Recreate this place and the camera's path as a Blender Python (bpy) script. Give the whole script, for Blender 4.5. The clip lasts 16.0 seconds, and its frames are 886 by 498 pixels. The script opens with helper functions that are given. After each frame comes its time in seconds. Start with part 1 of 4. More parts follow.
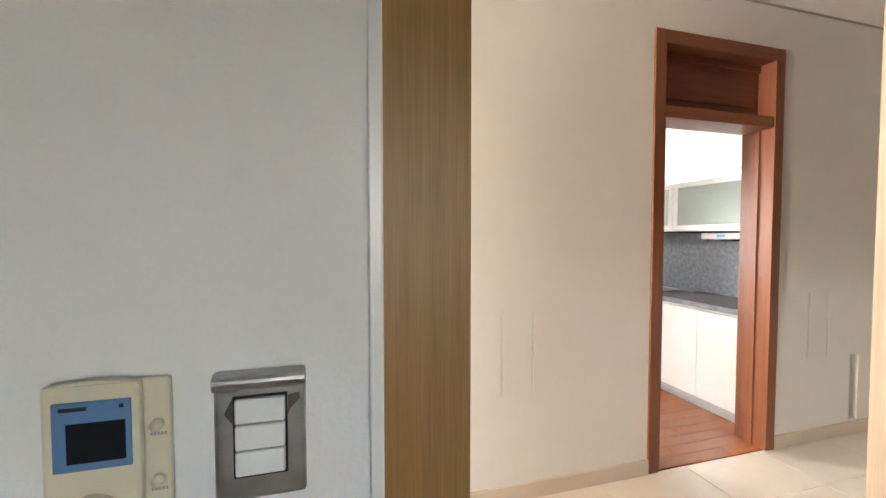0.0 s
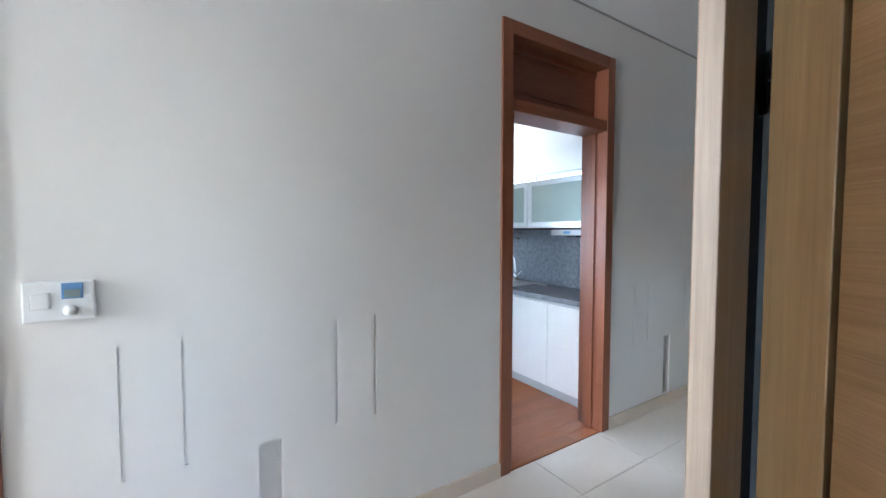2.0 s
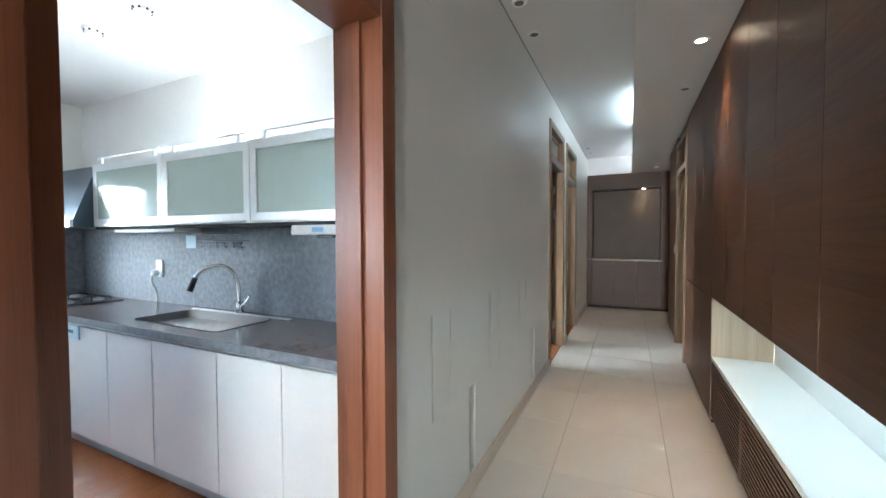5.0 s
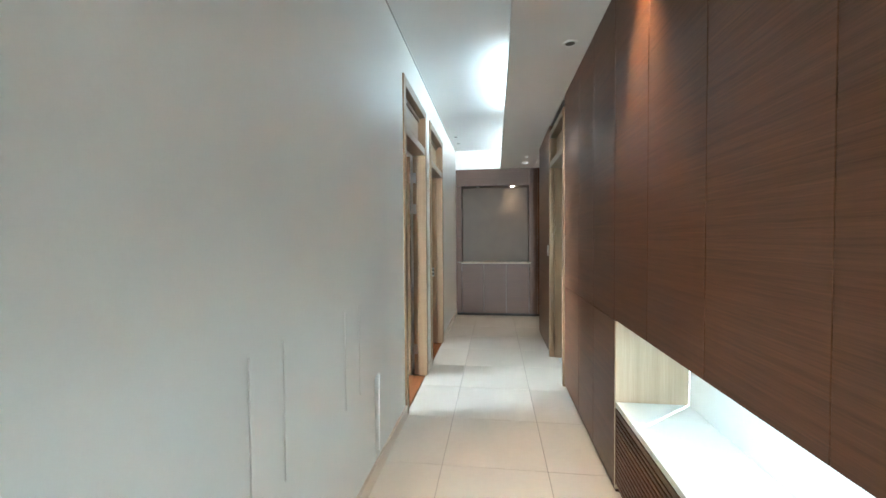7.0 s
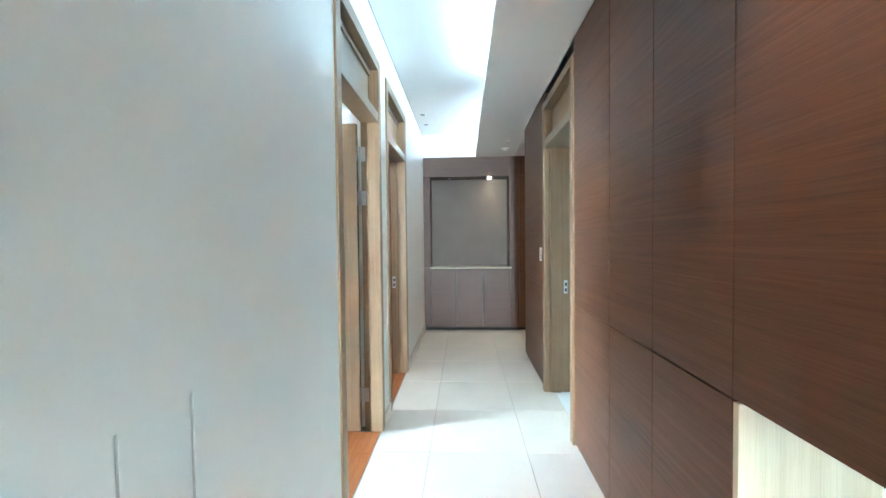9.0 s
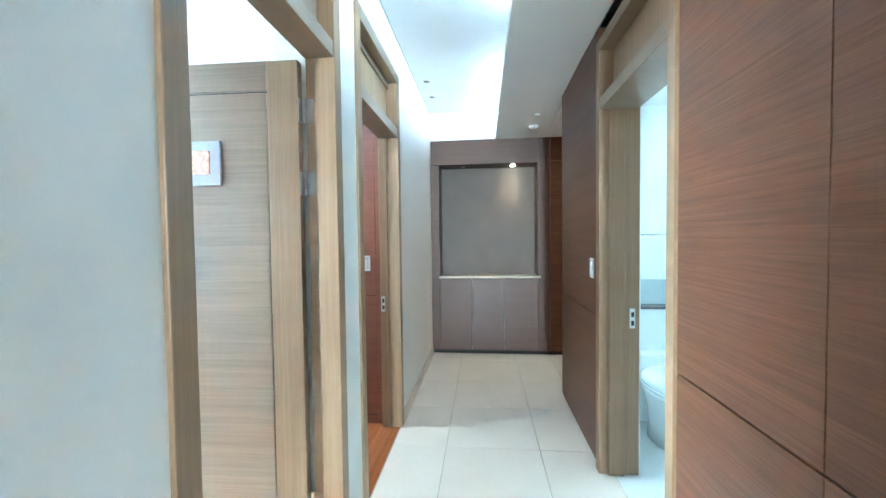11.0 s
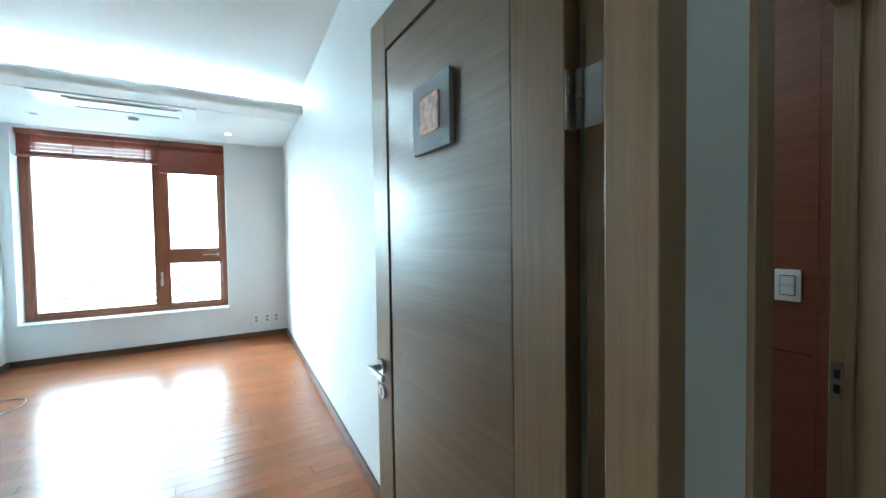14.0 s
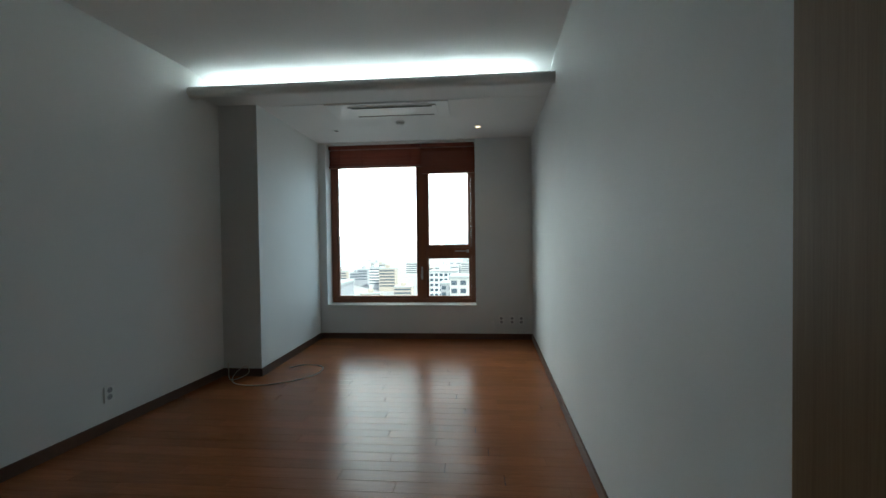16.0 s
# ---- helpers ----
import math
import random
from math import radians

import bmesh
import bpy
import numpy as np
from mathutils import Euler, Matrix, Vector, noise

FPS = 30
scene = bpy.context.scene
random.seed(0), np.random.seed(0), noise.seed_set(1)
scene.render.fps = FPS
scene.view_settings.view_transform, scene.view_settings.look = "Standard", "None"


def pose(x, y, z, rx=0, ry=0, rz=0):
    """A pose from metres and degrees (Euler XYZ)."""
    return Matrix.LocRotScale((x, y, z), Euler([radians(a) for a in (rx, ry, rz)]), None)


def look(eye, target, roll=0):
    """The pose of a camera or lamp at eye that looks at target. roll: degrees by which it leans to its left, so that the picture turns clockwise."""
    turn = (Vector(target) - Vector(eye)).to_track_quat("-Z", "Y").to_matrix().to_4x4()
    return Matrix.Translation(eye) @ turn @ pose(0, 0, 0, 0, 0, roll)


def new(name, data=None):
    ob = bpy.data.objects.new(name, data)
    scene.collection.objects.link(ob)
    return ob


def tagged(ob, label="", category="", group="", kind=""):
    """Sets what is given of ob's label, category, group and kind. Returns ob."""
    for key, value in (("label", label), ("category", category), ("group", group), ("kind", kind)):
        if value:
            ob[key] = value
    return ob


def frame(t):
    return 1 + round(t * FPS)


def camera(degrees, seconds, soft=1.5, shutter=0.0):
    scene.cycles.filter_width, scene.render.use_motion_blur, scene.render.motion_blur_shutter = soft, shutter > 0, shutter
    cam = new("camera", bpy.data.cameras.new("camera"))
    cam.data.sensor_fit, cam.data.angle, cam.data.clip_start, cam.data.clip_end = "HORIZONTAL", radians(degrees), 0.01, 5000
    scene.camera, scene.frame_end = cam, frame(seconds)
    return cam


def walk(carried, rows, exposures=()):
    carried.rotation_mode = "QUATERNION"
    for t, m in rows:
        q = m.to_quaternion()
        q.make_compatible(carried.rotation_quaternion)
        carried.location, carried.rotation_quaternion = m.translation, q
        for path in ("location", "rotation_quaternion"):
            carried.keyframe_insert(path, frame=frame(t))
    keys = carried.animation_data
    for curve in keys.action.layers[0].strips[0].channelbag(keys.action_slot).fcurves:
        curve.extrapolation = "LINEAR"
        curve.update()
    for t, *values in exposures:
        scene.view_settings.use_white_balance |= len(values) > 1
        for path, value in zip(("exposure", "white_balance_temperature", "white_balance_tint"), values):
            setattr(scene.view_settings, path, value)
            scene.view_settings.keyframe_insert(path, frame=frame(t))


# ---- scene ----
cam = camera(97.1, 16.0)
PATH = [
    (0, (0.831, 0.749, 1.368), (1.37, 2.673, 1.297), 0.0),
    (0.5, (0.827, 0.735, 1.369), (1.548, 2.599, 1.294), -0.1),
    (1, (0.862, 0.765, 1.371), (1.733, 2.564, 1.286), 0.0),
    (1.5, (0.952, 0.835, 1.373), (1.958, 2.561, 1.278), 0.0),
    (2, (1.143, 0.925, 1.373), (2.216, 2.61, 1.281), -0.0),
    (2.5, (1.33, 1.041, 1.349), (2.442, 2.702, 1.276), -0.1),
    (3, (1.468, 1.249, 1.339), (2.665, 2.849, 1.27), -0.1),
    (3.5, (1.62, 1.423, 1.327), (2.981, 2.887, 1.262), -0.2),
    (4, (1.879, 1.578, 1.312), (3.41, 2.863, 1.247), -0.1),
    (4.5, (2.128, 1.7, 1.305), (3.821, 2.763, 1.24), -0.1),
    (5, (2.387, 1.815, 1.321), (4.191, 2.678, 1.261), -0.2),
    (5.2, (2.488, 1.838, 1.321), (4.328, 2.618, 1.26), -0.2),
    (7.5, (3.874, 1.897, 1.31), (5.864, 2.091, 1.258), -0.5),
    (8, (4.114, 1.908, 1.315), (6.107, 2.058, 1.264), -0.5),
    (8.5, (4.404, 1.946, 1.317), (6.4, 2.069, 1.266), -0.4),
    (9, (4.645, 1.981, 1.31), (6.641, 2.087, 1.258), -0.6),
    (11.5, (5.947, 1.951, 1.374), (7.923, 2.247, 1.297), -0.8),
    (12, (6.156, 2.003, 1.356), (8.079, 2.548, 1.279), -1.0),
    (12.5, (6.355, 2.077, 1.373), (8.16, 2.934, 1.296), -1.0),
    (13, (6.489, 2.13, 1.366), (8.106, 3.304, 1.29), -1.0),
    (13.5, (6.662, 2.165, 1.376), (8.003, 3.647, 1.306), -1.1),
    (14, (6.735, 2.232, 1.369), (7.743, 3.958, 1.304), -0.9),
    (14.5, (6.766, 2.399, 1.37), (7.436, 4.283, 1.304), -0.9),
    (15, (6.803, 2.588, 1.342), (7.17, 4.553, 1.288), -0.6),
    (15.5, (6.849, 2.807, 1.303), (6.928, 4.805, 1.255), -0.6),
    (16, (6.846, 3.045, 1.302), (6.693, 5.039, 1.265), -0.7),
]

# ---- exposure, sky and lights ----
EXPOSURES = [(0.0, 4.6, 7100, 14), (1.0, 4.5, 6500, 12), (1.6, 4.3, 5600, 10), (2.0, 4.05, 5100, 6), (2.5, 4.1, 5100, 5), (3.5, 4.05, 5150, 4), (5.0, 4.2, 5500, 2),
             (7.5, 5.15, 5300, -4), (8.5, 5.4, 5050, -6), (9.0, 5.55, 4850, -8), (11.5, 5.75, 4600, -11), (12.5, 5.4, 4700, -6), (13.3, 4.65, 4800, -11),
             (14.0, 3.15, 5000, -14), (14.5, 2.25, 5400, -11), (15.0, 1.85, 5750, -8), (15.5, 1.35, 5950, -8), (16.0, 0.4, 5950, -6)]
walk(cam, [(t, look(eye, target, roll)) for t, eye, target, roll in PATH], EXPOSURES)

world = bpy.data.worlds.new("sky")
world.use_nodes = True
scene.world = world
sky = world.node_tree.nodes.new("ShaderNodeTexSky")
sky.sky_type, sky.sun_disc = "NISHITA", False
sky.sun_elevation, sky.sun_rotation = radians(48), radians(139)
sky.altitude, sky.dust_density = 60, 2.0
world.node_tree.links.new(sky.outputs[0], world.node_tree.nodes["Background"].inputs[0])
world.node_tree.nodes["Background"].inputs[1].default_value = 0.15


def lamp(name, kind, at, target, power, colour, size=0.1, size_y=None, spot=None, blend=0.6):
    data = bpy.data.lights.new(name, kind)
    data.energy, data.color = power, colour
    if kind == "AREA":
        data.size = size
        if size_y:
            data.shape, data.size_y = "RECTANGLE", size_y
    elif kind == "SPOT":
        data.spot_size, data.spot_blend, data.shadow_soft_size = radians(spot), blend, size
    else:
        data.shadow_soft_size = size
    ob = new(name, data)
    ob.matrix_world = look(at, target)
    return ob


sun_data = bpy.data.lights.new("sun", "SUN")
sun_data.energy, sun_data.angle, sun_data.color = 5.0, radians(0.5), (1.0, 0.95, 0.88)
sun = new("sun", sun_data)
sun.matrix_world = look((35, -40, 60), (0, 0, 0))

DAY = (0.86, 0.94, 1.0)
WARM = (1.0, 0.62, 0.36)
# added fill from an invented west opening to brighten the kitchen fronts
lamp("fill_kitchen_west", "AREA", (1.23, 4.575, 1.475), (4.0, 4.5, 1.475), 0.014, DAY, 0.5, 0.6)
# added fill far down the corridor, placed for even falloff along the wall
lamp("fill_corridor_west", "AREA", (-4.6, 1.54, 1.92), (4.0, 1.54, 1.85), 19.0, (1.0, 0.89, 0.80), 0.6, 1.4)
lamp("daylight_study", "AREA", (1.45, -2.17, 1.55), (1.45, 2.0, 1.5), 0.18, (0.12, 0.48, 1.0), 0.9, 0.9)
lamp("daylight_kitchen_north", "AREA", (3.24, 6.12, 1.40), (3.24, 4.0, 1.40), 0.009, DAY, 0.32, 0.8)
lamp("kitchen_ceiling_lamp", "AREA", (2.9, 4.2, 2.41), (2.9, 4.2, 0), 0.026, (1.0, 0.93, 0.85), 0.9, 0.9)
lamp("cabinet_top_light", "AREA", (3.98, 4.05, 1.90), (3.90, 4.05, 2.4), 1.2, (1.0, 0.90, 0.83), 0.06, 2.2)
lamp("bathroom_lamp", "AREA", (8.4, -0.2, 2.28), (8.4, -0.2, 0), 0.85, (0.95, 1.0, 0.99), 0.7, 0.7)
# added fill without a fitting: brightens the closet and the panelling opposite
lamp("closet_fill", "AREA", (8.2, 3.9, 2.36), (8.2, 3.9, 0), 1.0, (1.0, 0.90, 0.80), 0.5, 0.5)
lamp("cove_tube_light", "AREA", (7.4, 1.68, 2.70), (7.4, 1.95, 2.80), 0.28, (0.86, 0.96, 1.0), 1.2, 0.05)
lamp("corridor_downlight", "SPOT", (5.30, 1.43, 2.525), (5.30, 1.37, 0), 4.5, WARM, 0.02, spot=62, blend=0.8)
lamp("niche_downlight", "SPOT", (10.37, 1.60, 2.175), (10.52, 1.60, 1.2), 0.36, WARM, 0.02, spot=85)
lamp("shelf_strip_light", "AREA", (4.0, 1.19, 0.875), (4.0, 0.98, 0.48), 0.13, (0.95, 1.0, 0.96), 2.9, 0.05)
lamp("hall_lamp", "AREA", (9.7, 0.25, 2.43), (9.7, 0.25, 0), 0.5, (1.0, 0.74, 0.52), 0.3, 0.3)
lamp("bedroom_cove_light", "AREA", (5.9, 6.56, 2.70), (5.9, 6.75, 2.95), 8.5, (0.92, 0.97, 1.0), 2.9, 0.06)
lamp("bedroom_spot_light", "SPOT", (6.92, 7.70, 2.65), (6.95, 8.15, 0.6), 1.3, WARM, 0.02, spot=70)


# ---- materials ----
def base_mat(name):
    m = bpy.data.materials.new(name)
    m.use_nodes = True
    nt = m.node_tree
    return m, nt, nt.nodes["Principled BSDF"]


def add(nt, kind, **values):
    n = nt.nodes.new(kind)
    for k, v in values.items():
        if k in n.inputs:
            n.inputs[k].default_value = v
    return n


def coords(nt, scale):
    tc = nt.nodes.new("ShaderNodeTexCoord")
    mp = add(nt, "ShaderNodeMapping")
    mp.inputs["Scale"].default_value = scale
    nt.links.new(tc.outputs["Object"], mp.inputs["Vector"])
    return mp.outputs["Vector"]


def ramp(nt, fac, stops):
    r = nt.nodes.new("ShaderNodeValToRGB")
    while len(r.color_ramp.elements) < len(stops):
        r.color_ramp.elements.new(0.5)
    for e, (p, c) in zip(r.color_ramp.elements, stops):
        e.position, e.color = p, (*c, 1)
    nt.links.new(fac, r.inputs["Fac"])
    return r.outputs["Color"]


def bump(nt, bsdf, height, strength, distance):
    b = add(nt, "ShaderNodeBump", Strength=strength, Distance=distance)
    nt.links.new(height, b.inputs["Height"])
    nt.links.new(b.outputs["Normal"], bsdf.inputs["Normal"])


def mixed(nt, fac, a, b, blend="MIX"):
    m = nt.nodes.new("ShaderNodeMix")
    m.data_type, m.blend_type = "RGBA", blend
    for socket, v in ((m.inputs[0], fac), (m.inputs[6], a), (m.inputs[7], b)):
        if isinstance(v, (int, float)):
            socket.default_value = v
        elif isinstance(v, tuple):
            socket.default_value = (*v, 1)
        else:
            nt.links.new(v, socket)
    return m.outputs[2]


def plain(name, colour, rough=0.5, metal=0.0, vary=0.06, scale=3.0, grain=60.0, relief=0.0):
    """Paint, plaster, plastic, stone: a colour with soft stains, fine grain and relief."""
    m, nt, b = base_mat(name)
    soft = add(nt, "ShaderNodeTexNoise", Scale=1.0, Detail=4.0)
    nt.links.new(coords(nt, (scale,) * 3), soft.inputs["Vector"])
    fine = add(nt, "ShaderNodeTexNoise", Scale=1.0, Detail=3.0)
    nt.links.new(coords(nt, (grain,) * 3), fine.inputs["Vector"])
    lo, hi = tuple(c * (1 - vary) for c in colour), tuple(min(1, c * (1 + vary)) for c in colour)
    a = ramp(nt, soft.outputs["Fac"], [(0.3, lo), (0.7, hi)])
    c = mixed(nt, 0.25, a, ramp(nt, fine.outputs["Fac"], [(0.3, lo), (0.7, hi)]))
    nt.links.new(c, b.inputs["Base Color"])
    b.inputs["Roughness"].default_value, b.inputs["Metallic"].default_value = rough, metal
    if relief:
        bump(nt, b, fine.outputs["Fac"], relief, 0.002)
    return m


def wood(name, dark, light, grain="h", rough=0.35, fine=55.0, slow=1.5, coat=0.0, vary=0.0, relief=0.12):
    """Veneer whose grain runs level (h), upright (v) or along x (x) or y (y)."""
    m, nt, b = base_mat(name)
    s = {"h": (slow, slow, fine), "v": (fine, fine, slow), "x": (slow, fine, fine), "y": (fine, slow, fine)}[grain]
    n1 = add(nt, "ShaderNodeTexNoise", Scale=1.0, Detail=6.0, Roughness=0.65, Distortion=0.4)
    nt.links.new(coords(nt, s), n1.inputs["Vector"])
    n2 = add(nt, "ShaderNodeTexNoise", Scale=1.0, Detail=3.0, Distortion=1.2)
    nt.links.new(coords(nt, tuple(v * 0.22 for v in s)), n2.inputs["Vector"])
    n3 = add(nt, "ShaderNodeTexNoise", Scale=1.0, Detail=8.0, Roughness=0.7)
    nt.links.new(coords(nt, tuple(v * 5.0 for v in s)), n3.inputs["Vector"])
    mid = tuple((a + c) / 2 for a, c in zip(dark, light))
    c1 = ramp(nt, n1.outputs["Fac"], [(0.32, dark), (0.5, mid), (0.68, light)])
    c2 = ramp(nt, n2.outputs["Fac"], [(0.3, dark), (0.7, light)])
    c3 = ramp(nt, n3.outputs["Fac"], [(0.35, dark), (0.6, light)])
    col = mixed(nt, 0.3, mixed(nt, 0.4, c1, c2), c3)
    if vary:
        oi = nt.nodes.new("ShaderNodeObjectInfo")
        tone = ramp(nt, oi.outputs["Random"], [(0.0, (1 - vary,) * 3), (1.0, (1.0, 1.0, 1.0))])
        col = mixed(nt, 1.0, col, tone, "MULTIPLY")
    nt.links.new(col, b.inputs["Base Color"])
    b.inputs["Roughness"].default_value = rough
    b.inputs["Coat Weight"].default_value = coat
    b.inputs["Coat Roughness"].default_value = 0.12
    bump(nt, b, n3.outputs["Fac"], relief, 0.0012)
    return m


def glowing(name, colour, strength):
    m, nt, b = base_mat(name)
    b.inputs["Base Color"].default_value = (*colour, 1)
    b.inputs["Emission Color"].default_value = (*colour, 1)
    b.inputs["Emission Strength"].default_value = strength
    return m


def glass_mat(name, colour=(1, 1, 1), rough=0.0):
    m, nt, b = base_mat(name)
    b.inputs["Base Color"].default_value = (*colour, 1)
    b.inputs["Transmission Weight"].default_value = 1.0
    b.inputs["Roughness"].default_value, b.inputs["IOR"].default_value = rough, 1.45
    return m


WALL = plain("warm_white_wallpaper", (0.74, 0.72, 0.68), 0.46, vary=0.03, scale=1.2, grain=140, relief=0.10)
WALL_COOL = plain("white_wallpaper", (0.74, 0.75, 0.74), 0.6, vary=0.03, scale=1.5, grain=180, relief=0.25)
CEIL = plain("ceiling_paint", (0.78, 0.78, 0.77), 0.8, vary=0.02, scale=1.0, grain=120, relief=0.05)
WALNUT = wood("walnut_veneer_level_grain", (0.050, 0.020, 0.009), (0.162, 0.069, 0.033), "h", 0.42, 120, 2.2, coat=0.0, vary=0.14, relief=0.25)
WALNUT.node_tree.nodes["Principled BSDF"].inputs["Specular IOR Level"].default_value = 0.27
WALNUT_DARK = wood("dark_walnut_veneer", (0.040, 0.018, 0.012), (0.088, 0.044, 0.031), "v", 0.42, 60, 1.2)
WALNUT_FAR = wood("warm_dark_walnut_veneer", (0.054, 0.022, 0.011), (0.112, 0.051, 0.026), "h", 0.45, 110, 2.0, vary=0.12)
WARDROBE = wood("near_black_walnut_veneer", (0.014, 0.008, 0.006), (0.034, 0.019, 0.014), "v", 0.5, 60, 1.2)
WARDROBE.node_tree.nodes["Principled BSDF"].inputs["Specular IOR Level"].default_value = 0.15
OAK_V = wood("oak_upright_grain", (0.185, 0.108, 0.052), (0.310, 0.204, 0.112), "v", 0.40, 90, 1.6)
OAK_H = wood("oak_level_grain", (0.150, 0.100, 0.060), (0.268, 0.190, 0.118), "h", 0.32, 85, 1.2)
OAK_H.node_tree.nodes["Principled BSDF"].inputs["Specular IOR Level"].default_value = 0.7
# lighter oak for the right study jamb: window light put into the colour
OAK_LIT = wood("oak_lit_side", (0.29, 0.222, 0.162), (0.48, 0.395, 0.305), "v", 0.36, 90, 1.6)
OAK_Y = wood("honey_oak_upright_grain", (0.25, 0.150, 0.062), (0.44, 0.290, 0.132), "v", 0.36, 80, 1.6, coat=0.2)
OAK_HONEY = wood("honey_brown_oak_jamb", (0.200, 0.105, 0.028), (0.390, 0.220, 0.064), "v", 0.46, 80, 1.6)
OAK_YH = wood("honey_oak_level_grain", (0.20, 0.110, 0.040), (0.38, 0.222, 0.090), "h", 0.40, 90, 1.4)
RED_V = wood("red_brown_wood", (0.16, 0.050, 0.020), (0.27, 0.095, 0.042), "v", 0.45, 60, 1.4)
RED_H = wood("red_brown_wood_level", (0.16, 0.050, 0.020), (0.27, 0.095, 0.042), "h", 0.45, 60, 1.4)
PALE = wood("pale_oak_upright_grain", (0.40, 0.31, 0.20), (0.58, 0.48, 0.35), "v", 0.45, 60, 1.2)
RED_PANEL = wood("red_closet_veneer", (0.13, 0.042, 0.022), (0.23, 0.082, 0.045), "h", 0.42, 60, 1.2)
FLOOR_WOOD = wood("cherry_floor_planks", (0.23, 0.075, 0.024), (0.42, 0.155, 0.055), "x", 0.26, 45, 2.0, coat=0.0, vary=0.22, relief=0.06)
FLOOR_WOOD.node_tree.nodes["Principled BSDF"].inputs["Specular IOR Level"].default_value = 0.28
BASEBOARD = wood("dark_wood_skirting", (0.075, 0.035, 0.02), (0.13, 0.065, 0.04), "x", 0.4, 50, 1.5)
BLIND_RED = wood("red_wooden_blind", (0.15, 0.035, 0.018), (0.28, 0.075, 0.04), "x", 0.4, 60, 1.5)
TILE = plain("cream_polished_tile", (0.73, 0.66, 0.57), 0.22, vary=0.05, scale=2.2, grain=25, relief=0.0)
GROUT = plain("beige_grout", (0.40, 0.34, 0.27), 0.85)
SKIRT = plain("cream_stone_skirting", (0.62, 0.53, 0.43), 0.3, vary=0.06)
GRANITE = plain("brown_granite", (0.13, 0.105, 0.10), 0.18, vary=0.25, scale=14, grain=160)
SPLASH = plain("grey_speckled_stone", (0.17, 0.18, 0.20), 0.6, vary=0.35, scale=30, grain=220)
LACQUER = plain("white_lacquer", (0.80, 0.79, 0.77), 0.22, vary=0.01)
SHELF = plain("white_stone_shelf", (0.80, 0.82, 0.79), 0.25, vary=0.02)
FROST = plain("frosted_green_glass", (0.42, 0.50, 0.46), 0.09, vary=0.03)
ALU = plain("brushed_aluminium", (0.62, 0.63, 0.64), 0.3, 1.0, vary=0.05, grain=200)
CHROME = plain("chrome", (0.75, 0.75, 0.75), 0.12, 1.0, vary=0.02)
STEEL = plain("stainless_steel", (0.55, 0.54, 0.52), 0.28, 1.0, vary=0.05)
BLACK = plain("black_plastic", (0.015, 0.015, 0.017), 0.35)
GAP = plain("dark_gap", (0.02, 0.016, 0.013), 0.8)
WHITE = plain("white_plastic", (0.78, 0.79, 0.78), 0.3, vary=0.01)
IVORY = plain("ivory_plastic", (0.66, 0.62, 0.46), 0.4, vary=0.04)
PLATE = plain("worn_silver_plate", (0.50, 0.50, 0.50), 0.34, 0.85, vary=0.15, scale=30)
BLUE = plain("blue_panel", (0.10, 0.22, 0.42), 0.4)
SCREEN = plain("dark_screen", (0.02, 0.02, 0.022), 0.2)
LINEN = plain("grey_brown_wallcovering", (0.16, 0.135, 0.115), 0.6, vary=0.08, scale=4, grain=240, relief=0.2)
PORCELAIN = plain("porcelain", (0.85, 0.87, 0.86), 0.12, vary=0.01)
BATH_TILE = plain("white_wall_tile", (0.80, 0.82, 0.81), 0.2, vary=0.02)
GLASS = glass_mat("clear_glass")
GREEN_GLASS = glass_mat("greenish_shower_glass", (0.94, 0.99, 0.97))
LIT_WARM = glowing("lit_warm_bulb", (1.0, 0.72, 0.45), 3)
LIT_WHITE = glowing("lit_white_tube", (0.9, 0.97, 1.0), 0.6)
REFLECTOR = plain("dull_grey_reflector", (0.16, 0.15, 0.14), 0.4, 0.5)
PAPER = plain("grey_card", (0.36, 0.36, 0.37), 0.6)
PEACH = plain("peach_card", (0.62, 0.36, 0.24), 0.5, vary=0.35, scale=60)


# ---- building helpers ----
def where(ob):
    m = ob.matrix_parent_inverse @ ob.matrix_basis
    return where(ob.parent) @ m if ob.parent else ob.matrix_basis.copy()


def thing(name, base, label, category, group="", kind=""):
    ob = new(name)
    ob.empty_display_size = 0.1
    ob.matrix_basis = Matrix.Translation(base)
    return tagged(ob, label, category, group, kind)


def part(name, bm, material, parent=None, label="", kind=""):
    """Links a bmesh, laid out in world metres, as one mesh object under a thing or a part."""
    me = bpy.data.meshes.new(name)
    bmesh.ops.recalc_face_normals(bm, faces=bm.faces)
    bm.to_mesh(me)
    bm.free()
    me.materials.append(material)
    ob = new(name, me)
    if parent:
        ob.parent = parent
        ob.matrix_parent_inverse = where(parent).inverted()
    return tagged(ob, label, kind=kind)


def smooth(ob):
    for p in ob.data.polygons:
        p.use_smooth = True
    return ob


def box(*bounds, bevel=0.0, bm=None, m=None):
    """A box x0, x1, y0, y1, z0, z1 with softened edges, added to a bmesh."""
    bm = bm or bmesh.new()
    x0, x1, y0, y1, z0, z1 = bounds
    t = Matrix.Translation(((x0 + x1) / 2, (y0 + y1) / 2, (z0 + z1) / 2)) @ Matrix.Diagonal((abs(x1 - x0), abs(y1 - y0), abs(z1 - z0), 1))
    made = bmesh.ops.create_cube(bm, size=1.0, matrix=t)["verts"]
    if bevel:
        edges = list({e for v in made for e in v.link_edges})
        made = bmesh.ops.bevel(bm, geom=edges, offset=bevel, segments=2, affect="EDGES", profile=0.5)["verts"]
